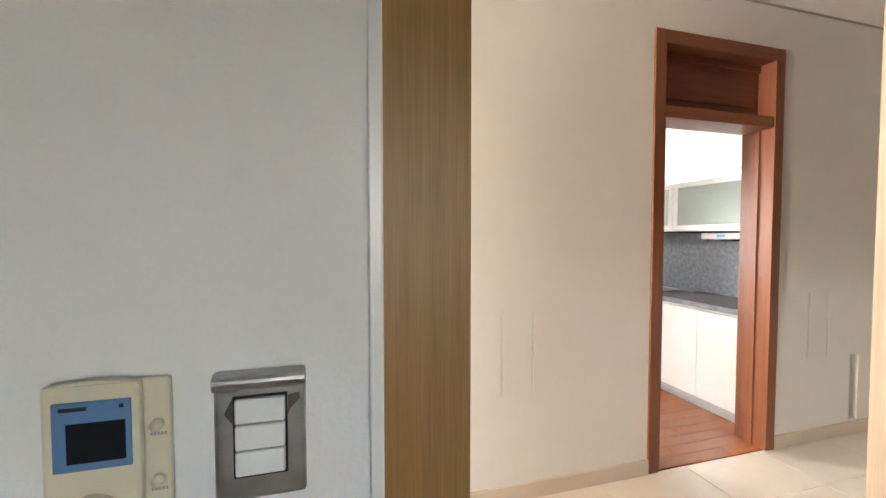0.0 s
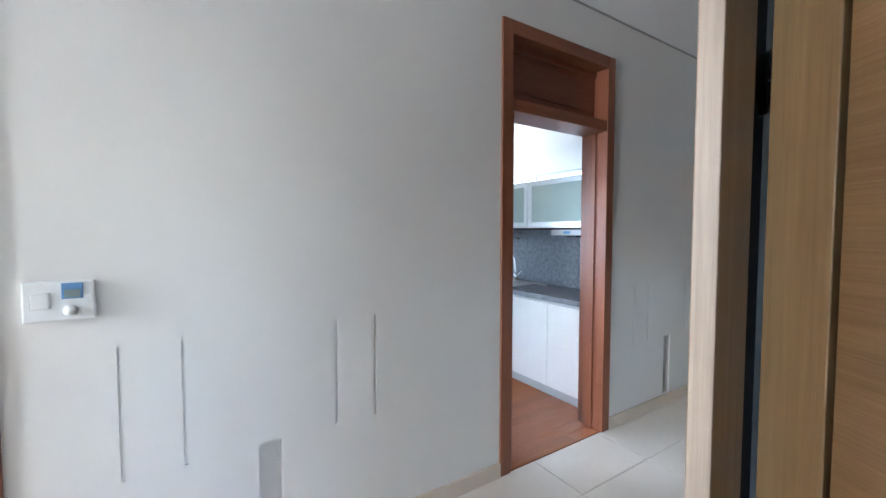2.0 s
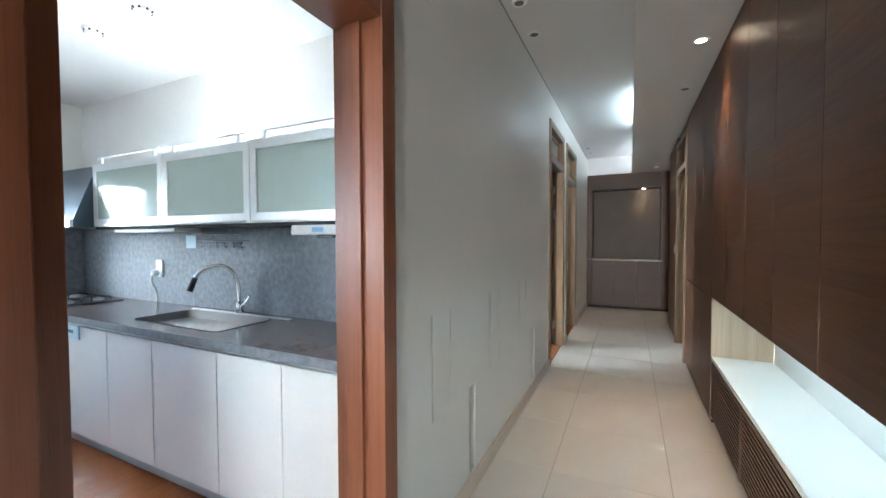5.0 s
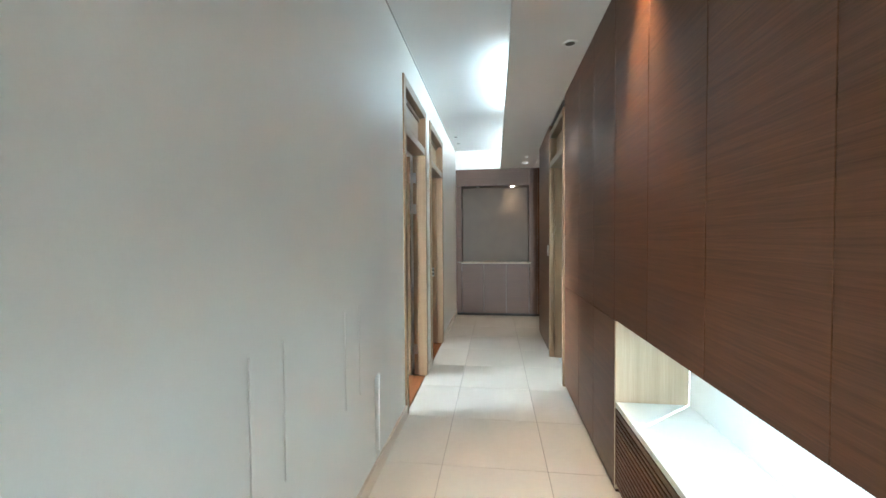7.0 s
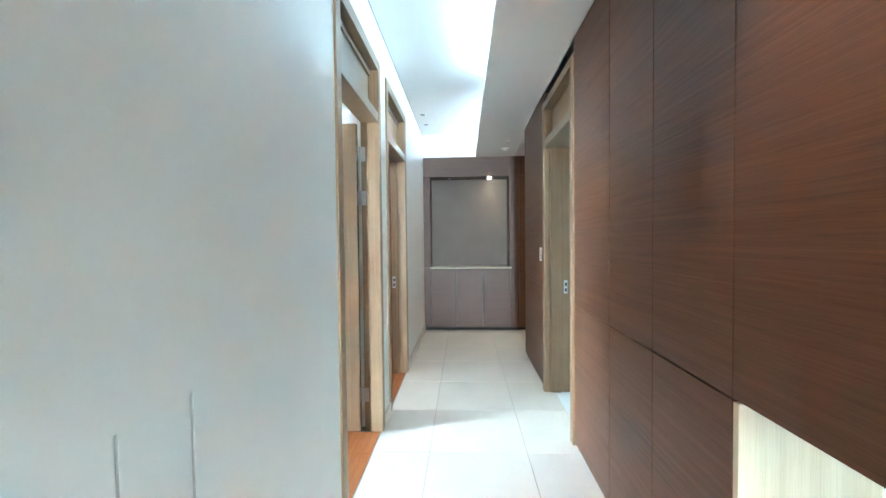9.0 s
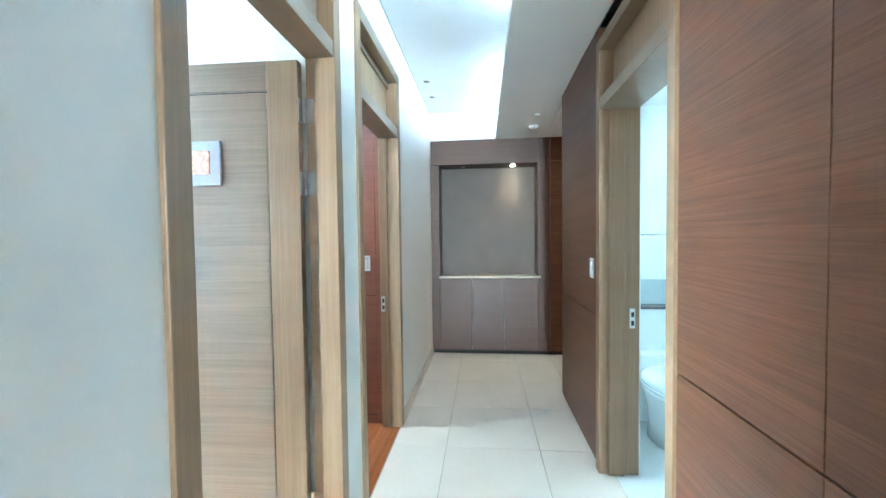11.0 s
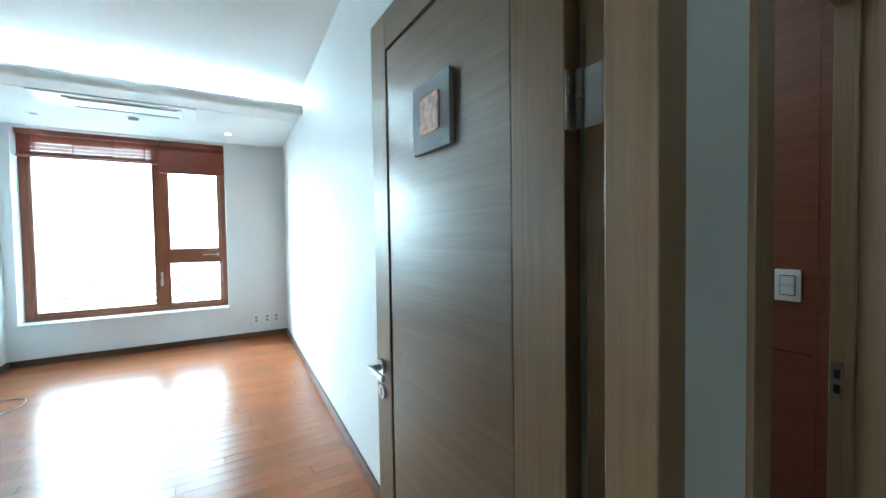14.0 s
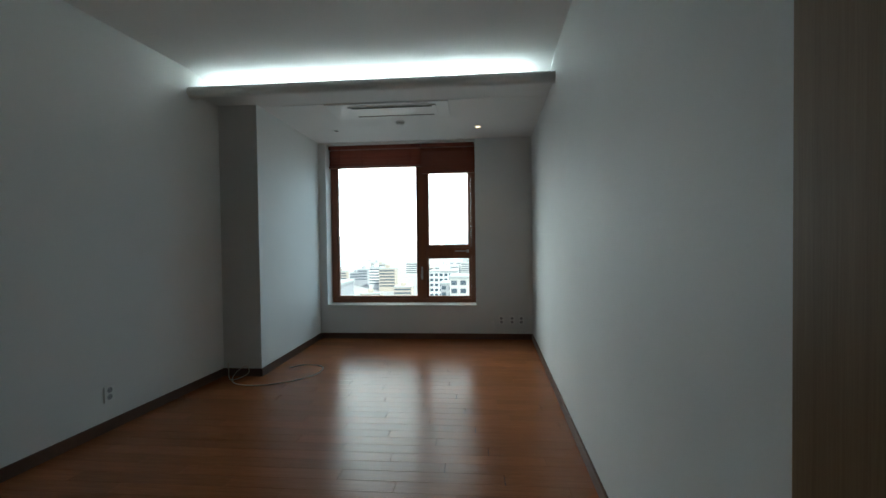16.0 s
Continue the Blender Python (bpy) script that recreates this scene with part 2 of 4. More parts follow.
    if m is not None:
        bmesh.ops.transform(bm, matrix=m, verts=list({v for v in made}) if bevel else made)
    return bm


def rod(a, b, r, segs=16, r2=None, bm=None, caps=True):
    bm = bm or bmesh.new()
    a, b = Vector(a), Vector(b)
    q = (b - a).to_track_quat("Z", "Y").to_matrix().to_4x4()
    bmesh.ops.create_cone(bm, cap_ends=caps, segments=segs, radius1=r, radius2=r if r2 is None else r2, depth=(b - a).length,
                          matrix=Matrix.Translation((a + b) / 2) @ q)
    return bm


def tube(points, r, segs=10, bm=None):
    """A round bar bent along a smooth line."""
    bm = bm or bmesh.new()
    pts = [Vector(p) for p in points]
    fine = []
    for i in range(len(pts) - 1):
        p0, p1, p2, p3 = pts[max(i - 1, 0)], pts[i], pts[i + 1], pts[min(i + 2, len(pts) - 1)]
        for k in range(6):
            t = k / 6
            fine.append(0.5 * ((2 * p1) + (p2 - p0) * t + (2 * p0 - 5 * p1 + 4 * p2 - p3) * t**2 + (3 * p1 - p0 - 3 * p2 + p3) * t**3))
    fine.append(pts[-1])
    rings = []
    for i, p in enumerate(fine):
        d = (fine[min(i + 1, len(fine) - 1)] - fine[max(i - 1, 0)]).normalized()
        q = d.to_track_quat("Z", "Y").to_matrix()
        rings.append([bm.verts.new(p + q @ Vector((r * math.cos(a), r * math.sin(a), 0))) for a in (2 * math.pi * k / segs for k in range(segs))])
    for r0, r1 in zip(rings, rings[1:]):
        for k in range(segs):
            bm.faces.new((r0[k], r0[(k + 1) % segs], r1[(k + 1) % segs], r1[k]))
    bm.faces.new(rings[0][::-1]), bm.faces.new(rings[-1])
    return bm


def prism(outline, lo, hi, axis="x", bm=None):
    """A solid with the given outline (pairs), drawn out along an axis from lo to hi."""
    bm = bm or bmesh.new()
    def at(u, v, w):
        return {"x": (w, u, v), "y": (u, w, v), "z": (u, v, w)}[axis]
    a = [bm.verts.new(at(u, v, lo)) for u, v in outline]
    b = [bm.verts.new(at(u, v, hi)) for u, v in outline]
    n = len(outline)
    for k in range(n):
        bm.faces.new((a[k], a[(k + 1) % n], b[(k + 1) % n], b[k]))
    bm.faces.new(a[::-1]), bm.faces.new(b)
    return bm


def wall(name, across, lo, hi, start, end, top, holes, material, label, base=0.0):
    """A wall that runs along x (across='y') or along y (across='x'), with openings (start, end, bottom, top) cut through."""
    bm = bmesh.new()
    cuts = sorted({start, end, *(h[0] for h in holes), *(h[1] for h in holes)})
    for a, b in zip(cuts, cuts[1:]):
        solid, z = [], base
        for h in sorted((h for h in holes if h[0] <= a and h[1] >= b), key=lambda h: h[2]):
            solid.append((z, h[2]))
            z = h[3]
        solid.append((z, top))
        for z0, z1 in solid:
            if z1 - z0 > 1e-4:
                box(*((a, b, lo, hi) if across == "y" else (lo, hi, a, b)), z0, z1, bm=bm)
    bmesh.ops.remove_doubles(bm, verts=bm.verts, dist=1e-5)
    return tagged(part(name, bm, material, kind="structure"), label, "wall")


# ---- the setting ----
L, R, TOP, DROP = 2.54, 1.295, 2.775, 2.535   # corridor's wall faces, ceiling and dropped ceiling
FAR = 10.22
DOORS_N = [(-0.30, 0.655, 0, 2.50), (2.55, 3.53, 0, 2.51), (6.385, 7.32, 0, 2.505), (7.535, 8.495, 0, 2.505)]
NICHES = [(x, x + 0.085, 0.095, 0.548) for x in (1.335, 4.235, 5.66)]
GROOVES = [(x, x + 0.011, 0.545, 0.995) for x in (0.922, 1.096, 1.637, 1.812, 3.815, 3.995, 4.56, 4.735, 5.24, 5.42)]


def layered_wall(name, layers, start, end, top, material, label):
    """A wall along x made of layers (y0, y1, holes): shallow recesses end at a deeper layer."""
    bm = bmesh.new()
    for y0, y1, holes in layers:
        cuts = sorted({start, end, *(h[0] for h in holes), *(h[1] for h in holes)})
        for a, b in zip(cuts, cuts[1:]):
            z = 0.0
            for h in sorted((h for h in holes if h[0] <= a and h[1] >= b), key=lambda h: h[2]):
                if h[2] > z:
                    box(a, b, y0, y1, z, h[2], bm=bm)
                z = h[3]
            box(a, b, y0, y1, z, top, bm=bm)
    return tagged(part(name, bm, material, kind="structure"), label, "wall")


N0, N1 = L + 0.012, L + 0.19
wall_north = layered_wall("wall_north", [(N0, N0 + 0.0065, DOORS_N + NICHES + GROOVES), (N0 + 0.0065, N0 + 0.05, DOORS_N + NICHES), (N0 + 0.05, N1, DOORS_N)],
                          -4.65, FAR + 0.6, TOP, WALL, "warm white papered corridor wall with routed grooves and slot niches")
wall_south = wall("wall_south", "y", 1.06, R - 0.05, 2.0, 9.05, TOP, [(2.32, 5.678, 0.02, 0.89), (7.115, 8.04, 0, 2.44)], WALL_COOL, "white wall behind the walnut panelling")
wall("wall_study", "y", 1.14, 1.215, -4.65, 2.0, TOP, [(0.879, 1.932, 0, 2.45)], WALL_COOL, "cool white painted study wall with switches")
wall("wall_panel_return", "x", 1.935, 2.0, 1.216, R, DROP, [], OAK_V, "light oak casing beside the panelling")
# end wall out of view; its opening is invented for the fill lamp
wall("wall_corridor_west", "x", -4.8, -4.65, 1.0, 2.75, TOP, [(1.23, 1.86, 1.2, 2.65)], WALL, "unseen white end wall with an added opening for fill light")
wall("wall_far", "x", FAR + 0.6, FAR + 0.7, -1.6, 2.75, TOP, [], WALL, "wall behind the far cabinet")
wall("wall_side_hall_west", "x", 8.94, 9.05, -1.6, 1.06, TOP, [], WALNUT, "walnut panelled side hall wall")
wall("wall_side_hall_south", "y", -1.7, -1.6, 8.94, FAR + 0.7, TOP, [], WALL, "white side hall end wall")
# study, where the walk starts
wall("wall_study_west", "x", -1.6, -1.5, -2.2, 1.14, 2.6, [], WALL_COOL, "cool white study wall")
wall("wall_study_east", "x", 2.6, 2.7, -2.2, 1.06, 2.6, [], WALL_COOL, "cool white study wall")
wall("wall_study_south", "y", -2.3, -2.2, -1.6, 2.7, 2.6, [(1.0, 1.9, 1.1, 2.0)], WALL_COOL, "cool white study wall with a window")
# kitchen
wall("wall_kitchen_east", "x", 4.12, 4.20, 2.73, 6.1, 2.5, [], LACQUER, "white kitchen wall above the cabinets")
wall("wall_kitchen_north", "y", 6.1, 6.2, 1.2, 4.20, 2.5, [(3.08, 3.40, 1.0, 1.80)], WALL, "white kitchen wall with a narrow window")
# this opening is made up to let fill light in; the real window is north
wall("wall_kitchen_west", "x", 1.1, 1.2, 2.73, 6.2, 2.5, [(4.3, 4.9, 1.15, 1.85)], WALL, "white kitchen wall with an added opening for fill light")
# bedroom
RX, WY = 7.615, 8.255
def leaning(name, y0, xa, y1, xb, t, top):
    """A wall that runs from (xa, y0) to (xb, y1), with thickness t to the side of its sign."""
    return tagged(part(name, prism([(xa, y0), (xb, y1), (xb + t, y1), (xa + t, y0)], 0, top, "z"), WALL_COOL, kind="structure"), "white papered bedroom wall", "wall")


EAST_A, EAST_B = (7.385, 2.75), (7.62, WY + 0.01)
WEST_A, WEST_B = (4.22, 5.0), (4.37, 6.80)
leaning("wall_bedroom_east", EAST_A[1], EAST_A[0], EAST_B[1], EAST_B[0], 0.10, 3.2)
tagged(part("wall_bedroom_west", prism([(4.22, 2.75), WEST_A, WEST_B, (4.27, 6.80), (4.205, 5.0), (4.205, 2.75)], 0, 3.2, "z"), WALL_COOL, kind="structure"), "white papered bedroom wall", "wall")
wall("wall_bedroom_window", "y", WY, WY + 0.30, 4.22, RX + 0.12, 3.2, [(4.855, 6.88, 0.457, 2.64)], WALL_COOL, "white bedroom wall with a large window")
wall("pillar_bedroom", "x", 4.22, 4.755, 6.735, WY, 2.66, [], WALL_COOL, "white boxed pillar in the bedroom")
wall("wall_bedroom_inner", "y", 2.732, 2.80, 3.9, 6.36, 3.2, [], WALL_COOL, "white bedroom wall beside the door")
wall("wall_bedroom_over_door", "y", 2.732, 2.75, 6.36, 7.5, 3.2, [(6.36, 7.34, 0, 2.6)], WALL_COOL, "white wall over the bedroom door")
# closet
wall("wall_closet_east", "x", 8.48, 8.70, 2.73, 4.8, 2.5, [], RED_PANEL, "red-brown veneered closet wall")
wall("wall_closet_north", "y", 4.8, 4.9, 7.70, 8.70, 2.5, [], WALL, "white closet wall")
# bathroom
wall("wall_bath_east", "x", 8.74, 8.90, -1.2, 1.06, 2.5, [], BATH_TILE, "white tiled bathroom wall")
wall("wall_bath_west", "x", 7.0, 7.1, -1.2, 1.06, 2.5, [], BATH_TILE, "white tiled bathroom wall")
wall("wall_bath_south", "y", -1.3, -1.2, 7.0, 8.9, 2.5, [], BATH_TILE, "white tiled bathroom wall")

# ceilings
def slab(name, bounds, material, label, category="ceiling"):
    return tagged(part(name, box(*bounds), material, kind="structure"), label, category)

slab("ceiling_corridor", (-4.75, FAR + 0.7, 1.0, 2.74, TOP, TOP + 0.1), CEIL, "white painted corridor ceiling")
END = 2.462   # the dropped ceiling comes down to the top of the far cabinet
drop = prism([(1.9, DROP), (8.4, DROP), (FAR - 0.013, END), (FAR - 0.013, END + 0.07), (8.4, DROP + 0.07), (1.9, DROP + 0.07)], R - 0.04, 1.80, "y")
tagged(part("ceiling_dropped", drop, CEIL, kind="structure"), "white dropped ceiling along the corridor", "ceiling")
slab("ceiling_far_drop", (FAR - 0.012, FAR + 0.6, R - 0.04, L + 0.012, END, TOP), CEIL, "white dropped ceiling before the far cabinet")
slab("ceiling_side_hall", (9.03, FAR + 0.65, -1.65, R - 0.04, 2.462, 2.54), CEIL, "white side hall ceiling")
# added overhang, out of view: stops sun entering the study window
slab("ceiling_sun_block", (-1.6, 4.2, -4.3, -2.301, 2.5, 2.62), CEIL, "unseen white slab added to keep the sun out of the study window")
slab("ceiling_study", (-1.6, 2.7, -2.3, 1.2, 2.6, 2.7), CEIL, "white study ceiling")
slab("ceiling_kitchen", (1.1, 4.2, 2.735, 6.2, 2.45, 2.53), CEIL, "white kitchen ceiling")
slab("ceiling_bath", (7.0, 8.9, -1.3, 1.06, 2.3, 2.4), CEIL, "white bathroom ceiling")
slab("ceiling_closet", (7.6, 8.7, 2.73, 4.9, 2.4, 2.5), CEIL, "white closet ceiling")

# bedroom ceiling: raised, curving down into a cove behind a rounded lip
bm = bmesh.new()
UP, LIP = 2.87, 6.35
curve = [(2.7, UP), (LIP - 0.05, UP)] + [(LIP - 0.05 + 0.50 * math.sin(a), UP - 0.22 * (1 - math.cos(a))) for a in (radians(8 * k) for k in range(1, 12))]
outline = curve + [(curve[-1][0], 3.2), (2.7, 3.2)]
prism(outline, 4.0, RX + 0.05, "x", bm)
tagged(part("ceiling_bedroom", bm, CEIL, kind="structure"), "white raised bedroom ceiling curving into a cove", "ceiling")
lip = [(LIP + 0.05 + 0.05 * math.cos(a), 2.665 + 0.05 * math.sin(a)) for a in (radians(90 + 15 * k) for k in range(13))]
lip = [(LIP + 0.13, 2.715)] + lip + [(LIP + 0.13, 2.66), (WY + 0.02, 2.66), (WY + 0.02, 2.70), (LIP + 0.13, 2.685)]
tagged(part("ceiling_bedroom_drop", prism(lip, 4.2, RX + 0.05, "x"), CEIL, kind="structure"), "white dropped ceiling with a rounded lip", "ceiling")

# floors
floor_corridor = slab("floor_corridor", (-4.75, FAR + 0.7, 1.215, L + 0.02, -0.10, -0.006), GROUT, "cream tiled corridor floor", "floor")
slab("floor_side_hall", (8.95, FAR + 0.7, -1.7, 1.215, -0.10, -0.006), GROUT, "cream tiled side hall floor", "floor")
slab("floor_study", (-1.6, 2.7, -2.3, 1.215, -0.10, -0.002), FLOOR_WOOD, "red-brown wooden study floor", "floor")
floor_kitchen = slab("floor_kitchen", (1.1, 4.2, L + 0.02, 6.2, -0.10, -0.012), GAP, "red-brown plank kitchen floor", "floor")
floor_bedroom = slab("floor_bedroom", (3.95, RX + 0.05, L + 0.02, WY + 0.1, -0.10, -0.012), GAP, "glossy cherry plank bedroom floor", "floor")
slab("floor_closet", (7.70, 8.70, L + 0.02, 4.9, -0.10, -0.004), FLOOR_WOOD, "red-brown wooden closet floor", "floor")
slab("floor_bath", (7.0, 8.9, -1.3, 1.215, -0.10, -0.004), BATH_TILE, "white tiled bathroom floor", "floor")


# ---- doors and casings ----
def door_frame(name, x0, x1, y0, y1, head, top, jamb, material, material_h, label, panel=None, proud=0.012, rebate=False):
    """A lined opening along x: jambs, head, transom rail and a recessed transom panel."""
    d = thing(name, ((x0 + x1) / 2, y0, 0), label, "door", kind="structure")
    out = y0 - proud
    for a, b in ((x0, x0 + jamb), (x1 - jamb, x1)):
        if rebate and a > x0:
            bm = box(a, b, out, y1 - 0.03, 0, top, bevel=0.003)
            part("jamb", box(a + 0.012, b, y1 - 0.03, y1 + proud, 0, top, bm=bm), material, d)
        else:
            part("jamb", box(a, b, out, y1 + proud, 0, top, bevel=0.003), material, d)
    part("head", box(x0 + jamb, x1 - jamb, out, y1 + proud, top - jamb, top, bevel=0.003), material_h, d)
    part("transom_rail", box(x0 + jamb, x1 - jamb, out + 0.004, y1 + proud - 0.004, head, head + 0.065, bevel=0.003), material_h, d)
    if panel:
        mid = (y0 + y1) / 2 + 0.02
        part("transom_panel", box(x0 + jamb, x1 - jamb, mid - 0.015, mid + 0.015, head + 0.065, top - jamb), panel, d)
        bm = bmesh.new()
        for a, b, c, e in ((x0 + jamb, x1 - jamb, head + 0.065, head + 0.10), (x0 + jamb, x1 - jamb, top - jamb - 0.035, top - jamb)):
            box(a, b, mid - 0.03, mid - 0.012, c, e, bevel=0.003, bm=bm)
        part("transom_moulding", bm, material_h, d)
        part("transom_field", box(x0 + jamb + 0.04, x1 - jamb - 0.04, mid - 0.021, mid - 0.015, head + 0.14, top - jamb - 0.075, bevel=0.003), panel, d)
    for a, b in ((x0 + jamb, x0 + jamb + 0.014), (x1 - jamb - 0.014, x1 - jamb)):
        if not rebate:
            part("door_stop", box(a, b, y0 + 0.07, y1 - 0.04, 0, head, bevel=0.002), material, d)
    return d


def door_leaf(door, hinge, turn, width, height, side, stile_v, stile_h, panel_mat, card=False, knobs=True, stile=0.10, hinge_stile=None):
    """A leaf hung at hinge, lying along local +x; side: +1 or -1, the face with the panel grooves towards local y."""
    m = Matrix.Translation((*hinge, 0)) @ pose(0, 0, 0, 0, 0, turn)
    th = 0.04
    inner = hinge_stile or stile

    def put(bm):
        bmesh.ops.transform(bm, matrix=m, verts=bm.verts)
        return bm

    bm = box(0.004, inner, -th / 2, th / 2, 0.008, height, bevel=0.002)
    box(width - stile, width, -th / 2, th / 2, 0.008, height, bevel=0.002, bm=bm)
    leaf = part("door_leaf", put(bm), stile_v, door, "wooden door leaf standing open")
    bm = box(inner, width - stile, -th / 2, th / 2, height - stile, height, bevel=0.002)
    box(inner, width - stile, -th / 2, th / 2, 0.008, 0.008 + stile * 1.2, bevel=0.002, bm=bm)
    part("rail", put(bm), stile_h, leaf)
    part("panel", put(box(inner + 0.006, width - stile - 0.006, -th / 2 + 0.004, th / 2 - 0.004, 0.014 + stile * 1.2, height - stile - 0.006, bevel=0.002)), panel_mat, leaf)
    part("groove", put(box(inner - 0.002, width - stile + 0.002, -th / 2 + 0.012, th / 2 - 0.012, 0.1, height - stile + 0.002)), GAP, leaf)
    for z in (0.25, height - 0.495, height - 0.20):
        bm = box(0.0012, 0.0045, -0.006, 0.018, z - 0.048, z + 0.048)
        box(-0.052, -0.018, -0.0045, -0.0025, z - 0.048, z + 0.048, bm=bm)
        for sz in (-0.036, -0.014, 0.014, 0.036):
            rod((0.0016, 0.008, z + sz), (0.0002, 0.008, z + sz), 0.0032, 8, bm=bm)
            rod((-0.034, -0.0026, z + sz), (-0.034, -0.0012, z + sz), 0.0032, 8, bm=bm)
        for a, b in ((-0.048, -0.0012), (0.0012, 0.048)):
            rod((-0.010, -0.002, z + a), (-0.010, -0.002, z + b), 0.0068, 12, bm=bm)
        part("hinge", put(bm), STEEL, leaf, "steel butt hinge")
    if knobs:
        for s in (1, -1):
            hx, hz, y = width - 0.055, 0.928, s * th / 2
            bm = rod((hx, y, hz), (hx, y + s * 0.012, hz), 0.026, 20)
            rod((hx, y + s * 0.01, hz), (hx, y + s * 0.05, hz), 0.011, 12, bm=bm)
            box(hx - 0.115, hx + 0.012, y + s * 0.043, y + s * 0.056, hz - 0.011, hz + 0.011, bevel=0.004, bm=bm)
            part("handle", put(bm), ALU, leaf, "satin lever handle")
            bm = rod((hx, y, hz - 0.085), (hx, y + s * 0.010, hz - 0.085), 0.024, 20)
            box(hx - 0.004, hx + 0.004, y + s * 0.009, y + s * 0.014, hz - 0.10, hz - 0.072, bm=bm)
            part("lock", put(bm), ALU, leaf, "round key escutcheon")
    if card:
        s = side
        bm = box(0.334, 0.519, s * th / 2, s * (th / 2 + 0.012), 1.588, 1.768, bevel=0.001)
        plate = part("card", put(bm), PAPER, leaf, "grey card stuck to the door")
        part("picture", put(box(0.376, 0.474, s * (th / 2 + 0.012), s * (th / 2 + 0.017), 1.632, 1.728, bevel=0.004)), PEACH, plate, "small peach-coloured emblem")
    return leaf


kitchen_door = door_frame("door_1", 2.55, 3.53, N0, N1, 2.03, 2.51, 0.075, RED_V, RED_H, "red-brown wooden kitchen door frame with a transom panel", RED_H)
part("door_stop", box(2.626, 2.676, 2.588, 2.70, 0, 2.03, bevel=0.002), RED_V, kitchen_door)
bed_door = door_frame("door_2", 6.385, 7.32, N0, 2.655, 2.09, 2.505, 0.07, OAK_V, OAK_H, "light oak bedroom door frame with transom, door open", OAK_H, rebate=True)
closet_door = door_frame("door_3", 7.535, 8.495, N0, 2.672, 2.06, 2.505, 0.07, OAK_V, OAK_H, "light oak closet door frame with transom, door open", OAK_Y)
part("inner_lining", box(8.481, 8.495, 2.685, 2.7295, 0, 2.4, bevel=0.001), RED_PANEL, closet_door, "red-brown inner lining")
bath_door = door_frame("door_4", 7.115, 8.04, 1.10, R, 2.06, 2.44, 0.06, OAK_V, OAK_H, "light oak bathroom door frame with transom", OAK_V)
west_door = door_frame("door_5", -0.30, 0.655, N0, N1, 2.06, 2.50, 0.07, RED_V, RED_H, "red-brown wooden door frame at the corridor's end", RED_H)
part("door_leaf", box(-0.23, 0.585, N0 + 0.08, N0 + 0.12, 0.008, 2.055, bevel=0.002), RED_V, west_door, "closed red-brown door")
study_door = thing("door_6", (1.38, 1.16, 0), "oak study door frame with its door standing open", "door", kind="structure")
# left jamb honey brown; right jamb painted lighter, as lit from the window
for a, b, c, m in ((0.879, 0.987, 1.182, OAK_HONEY), (1.762, 1.867, 1.180, OAK_LIT)):
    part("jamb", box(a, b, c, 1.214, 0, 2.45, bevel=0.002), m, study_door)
part("head", box(0.987, 1.762, 1.15, 1.214, 2.36, 2.45, bevel=0.002), OAK_Y, study_door)
part("seal", box(1.868, 1.931, 1.19, 1.213, 0, 2.45), GAP, study_door, "black rubber door seal")
part("edge_strip", box(0.864, 0.878, 1.134, 1.139, 0, 2.46, bevel=0.002), WHITE, study_door, "white filler strip")
door_leaf(study_door, (1.902, 1.160), 180 + 60, 0.80, 2.10, 1, OAK_Y, OAK_Y, OAK_YH, card=True, knobs=True, stile=0.105)
door_leaf(bed_door, (7.258, 2.688), 91.2, 0.848, 2.085, 1, OAK_V, OAK_H, OAK_H, card=True, stile=0.118, hinge_stile=0.134)
door_leaf(closet_door, (7.70, 2.72), 88, 0.78, 2.045, -1, OAK_V, OAK_H, OAK_H)


# ---- walnut panelling ----
seams = [2.0, 2.32, 2.66, 3.09, 3.52, 3.95, 4.385, 4.815, 5.247, 5.678, 6.105, 6.53, 7.115]
for a, b in zip(seams, seams[1:]):
    inside = 2.3 <= a and b <= 5.685
    part("panel", box(a + 0.0015, b - 0.0015, R - 0.05, R, 0.893, DROP, bevel=0.001), WALNUT, wall_south)
    if not inside:
        part("panel", box(a + 0.0015, b - 0.0015, R - 0.05, R, 0.03, 0.887, bevel=0.001), WALNUT, wall_south)
for z0, z1 in ((0.03, 0.887), (0.893, DROP)):
    part("panel", box(8.042, 9.05, R - 0.05, R, z0, z1, bevel=0.001), WALNUT, wall_south)
    part("panel", box(9.051, 9.07, -1.6, R, z0, z1, bevel=0.001), WALNUT, wall_south)


# ---- corridor trims ----
def strip(name, bounds, material, label, category="trim"):
    return tagged(part(name, box(*bounds, bevel=0.0015), material, kind="structure"), label, category)


for a, b in ((0.655, 2.55), (3.53, 6.385), (7.32, 7.535), (8.495, FAR - 0.02)):
    strip("baseboard", (a + 0.001, b - 0.001, L - 0.004, N0, 0.0, 0.085), SKIRT, "cream stone skirting along the corridor wall", "baseboard")
# shadow line along the wall top, put in as a grey strip
strip("trim_shadow_line", (-4.65, FAR - 0.013, N0 - 0.006, N0, TOP - 0.014, TOP - 0.001), plain("grey_shadow_paint", (0.34, 0.33, 0.31), 0.7), "thin grey strip standing in for the shadow line under the ceiling")
strip("trim_panel_top", (2.0, 9.05, R - 0.05, R - 0.002, DROP - 0.0, DROP + 0.02), GAP, "dark gap over the panelling")
for a, b in ((5.68, 7.113), (8.042, 9.05)):
    strip("baseboard", (a, b, R - 0.05, R - 0.012, 0.0, 0.028), WALNUT_DARK, "recessed walnut plinth", "baseboard")


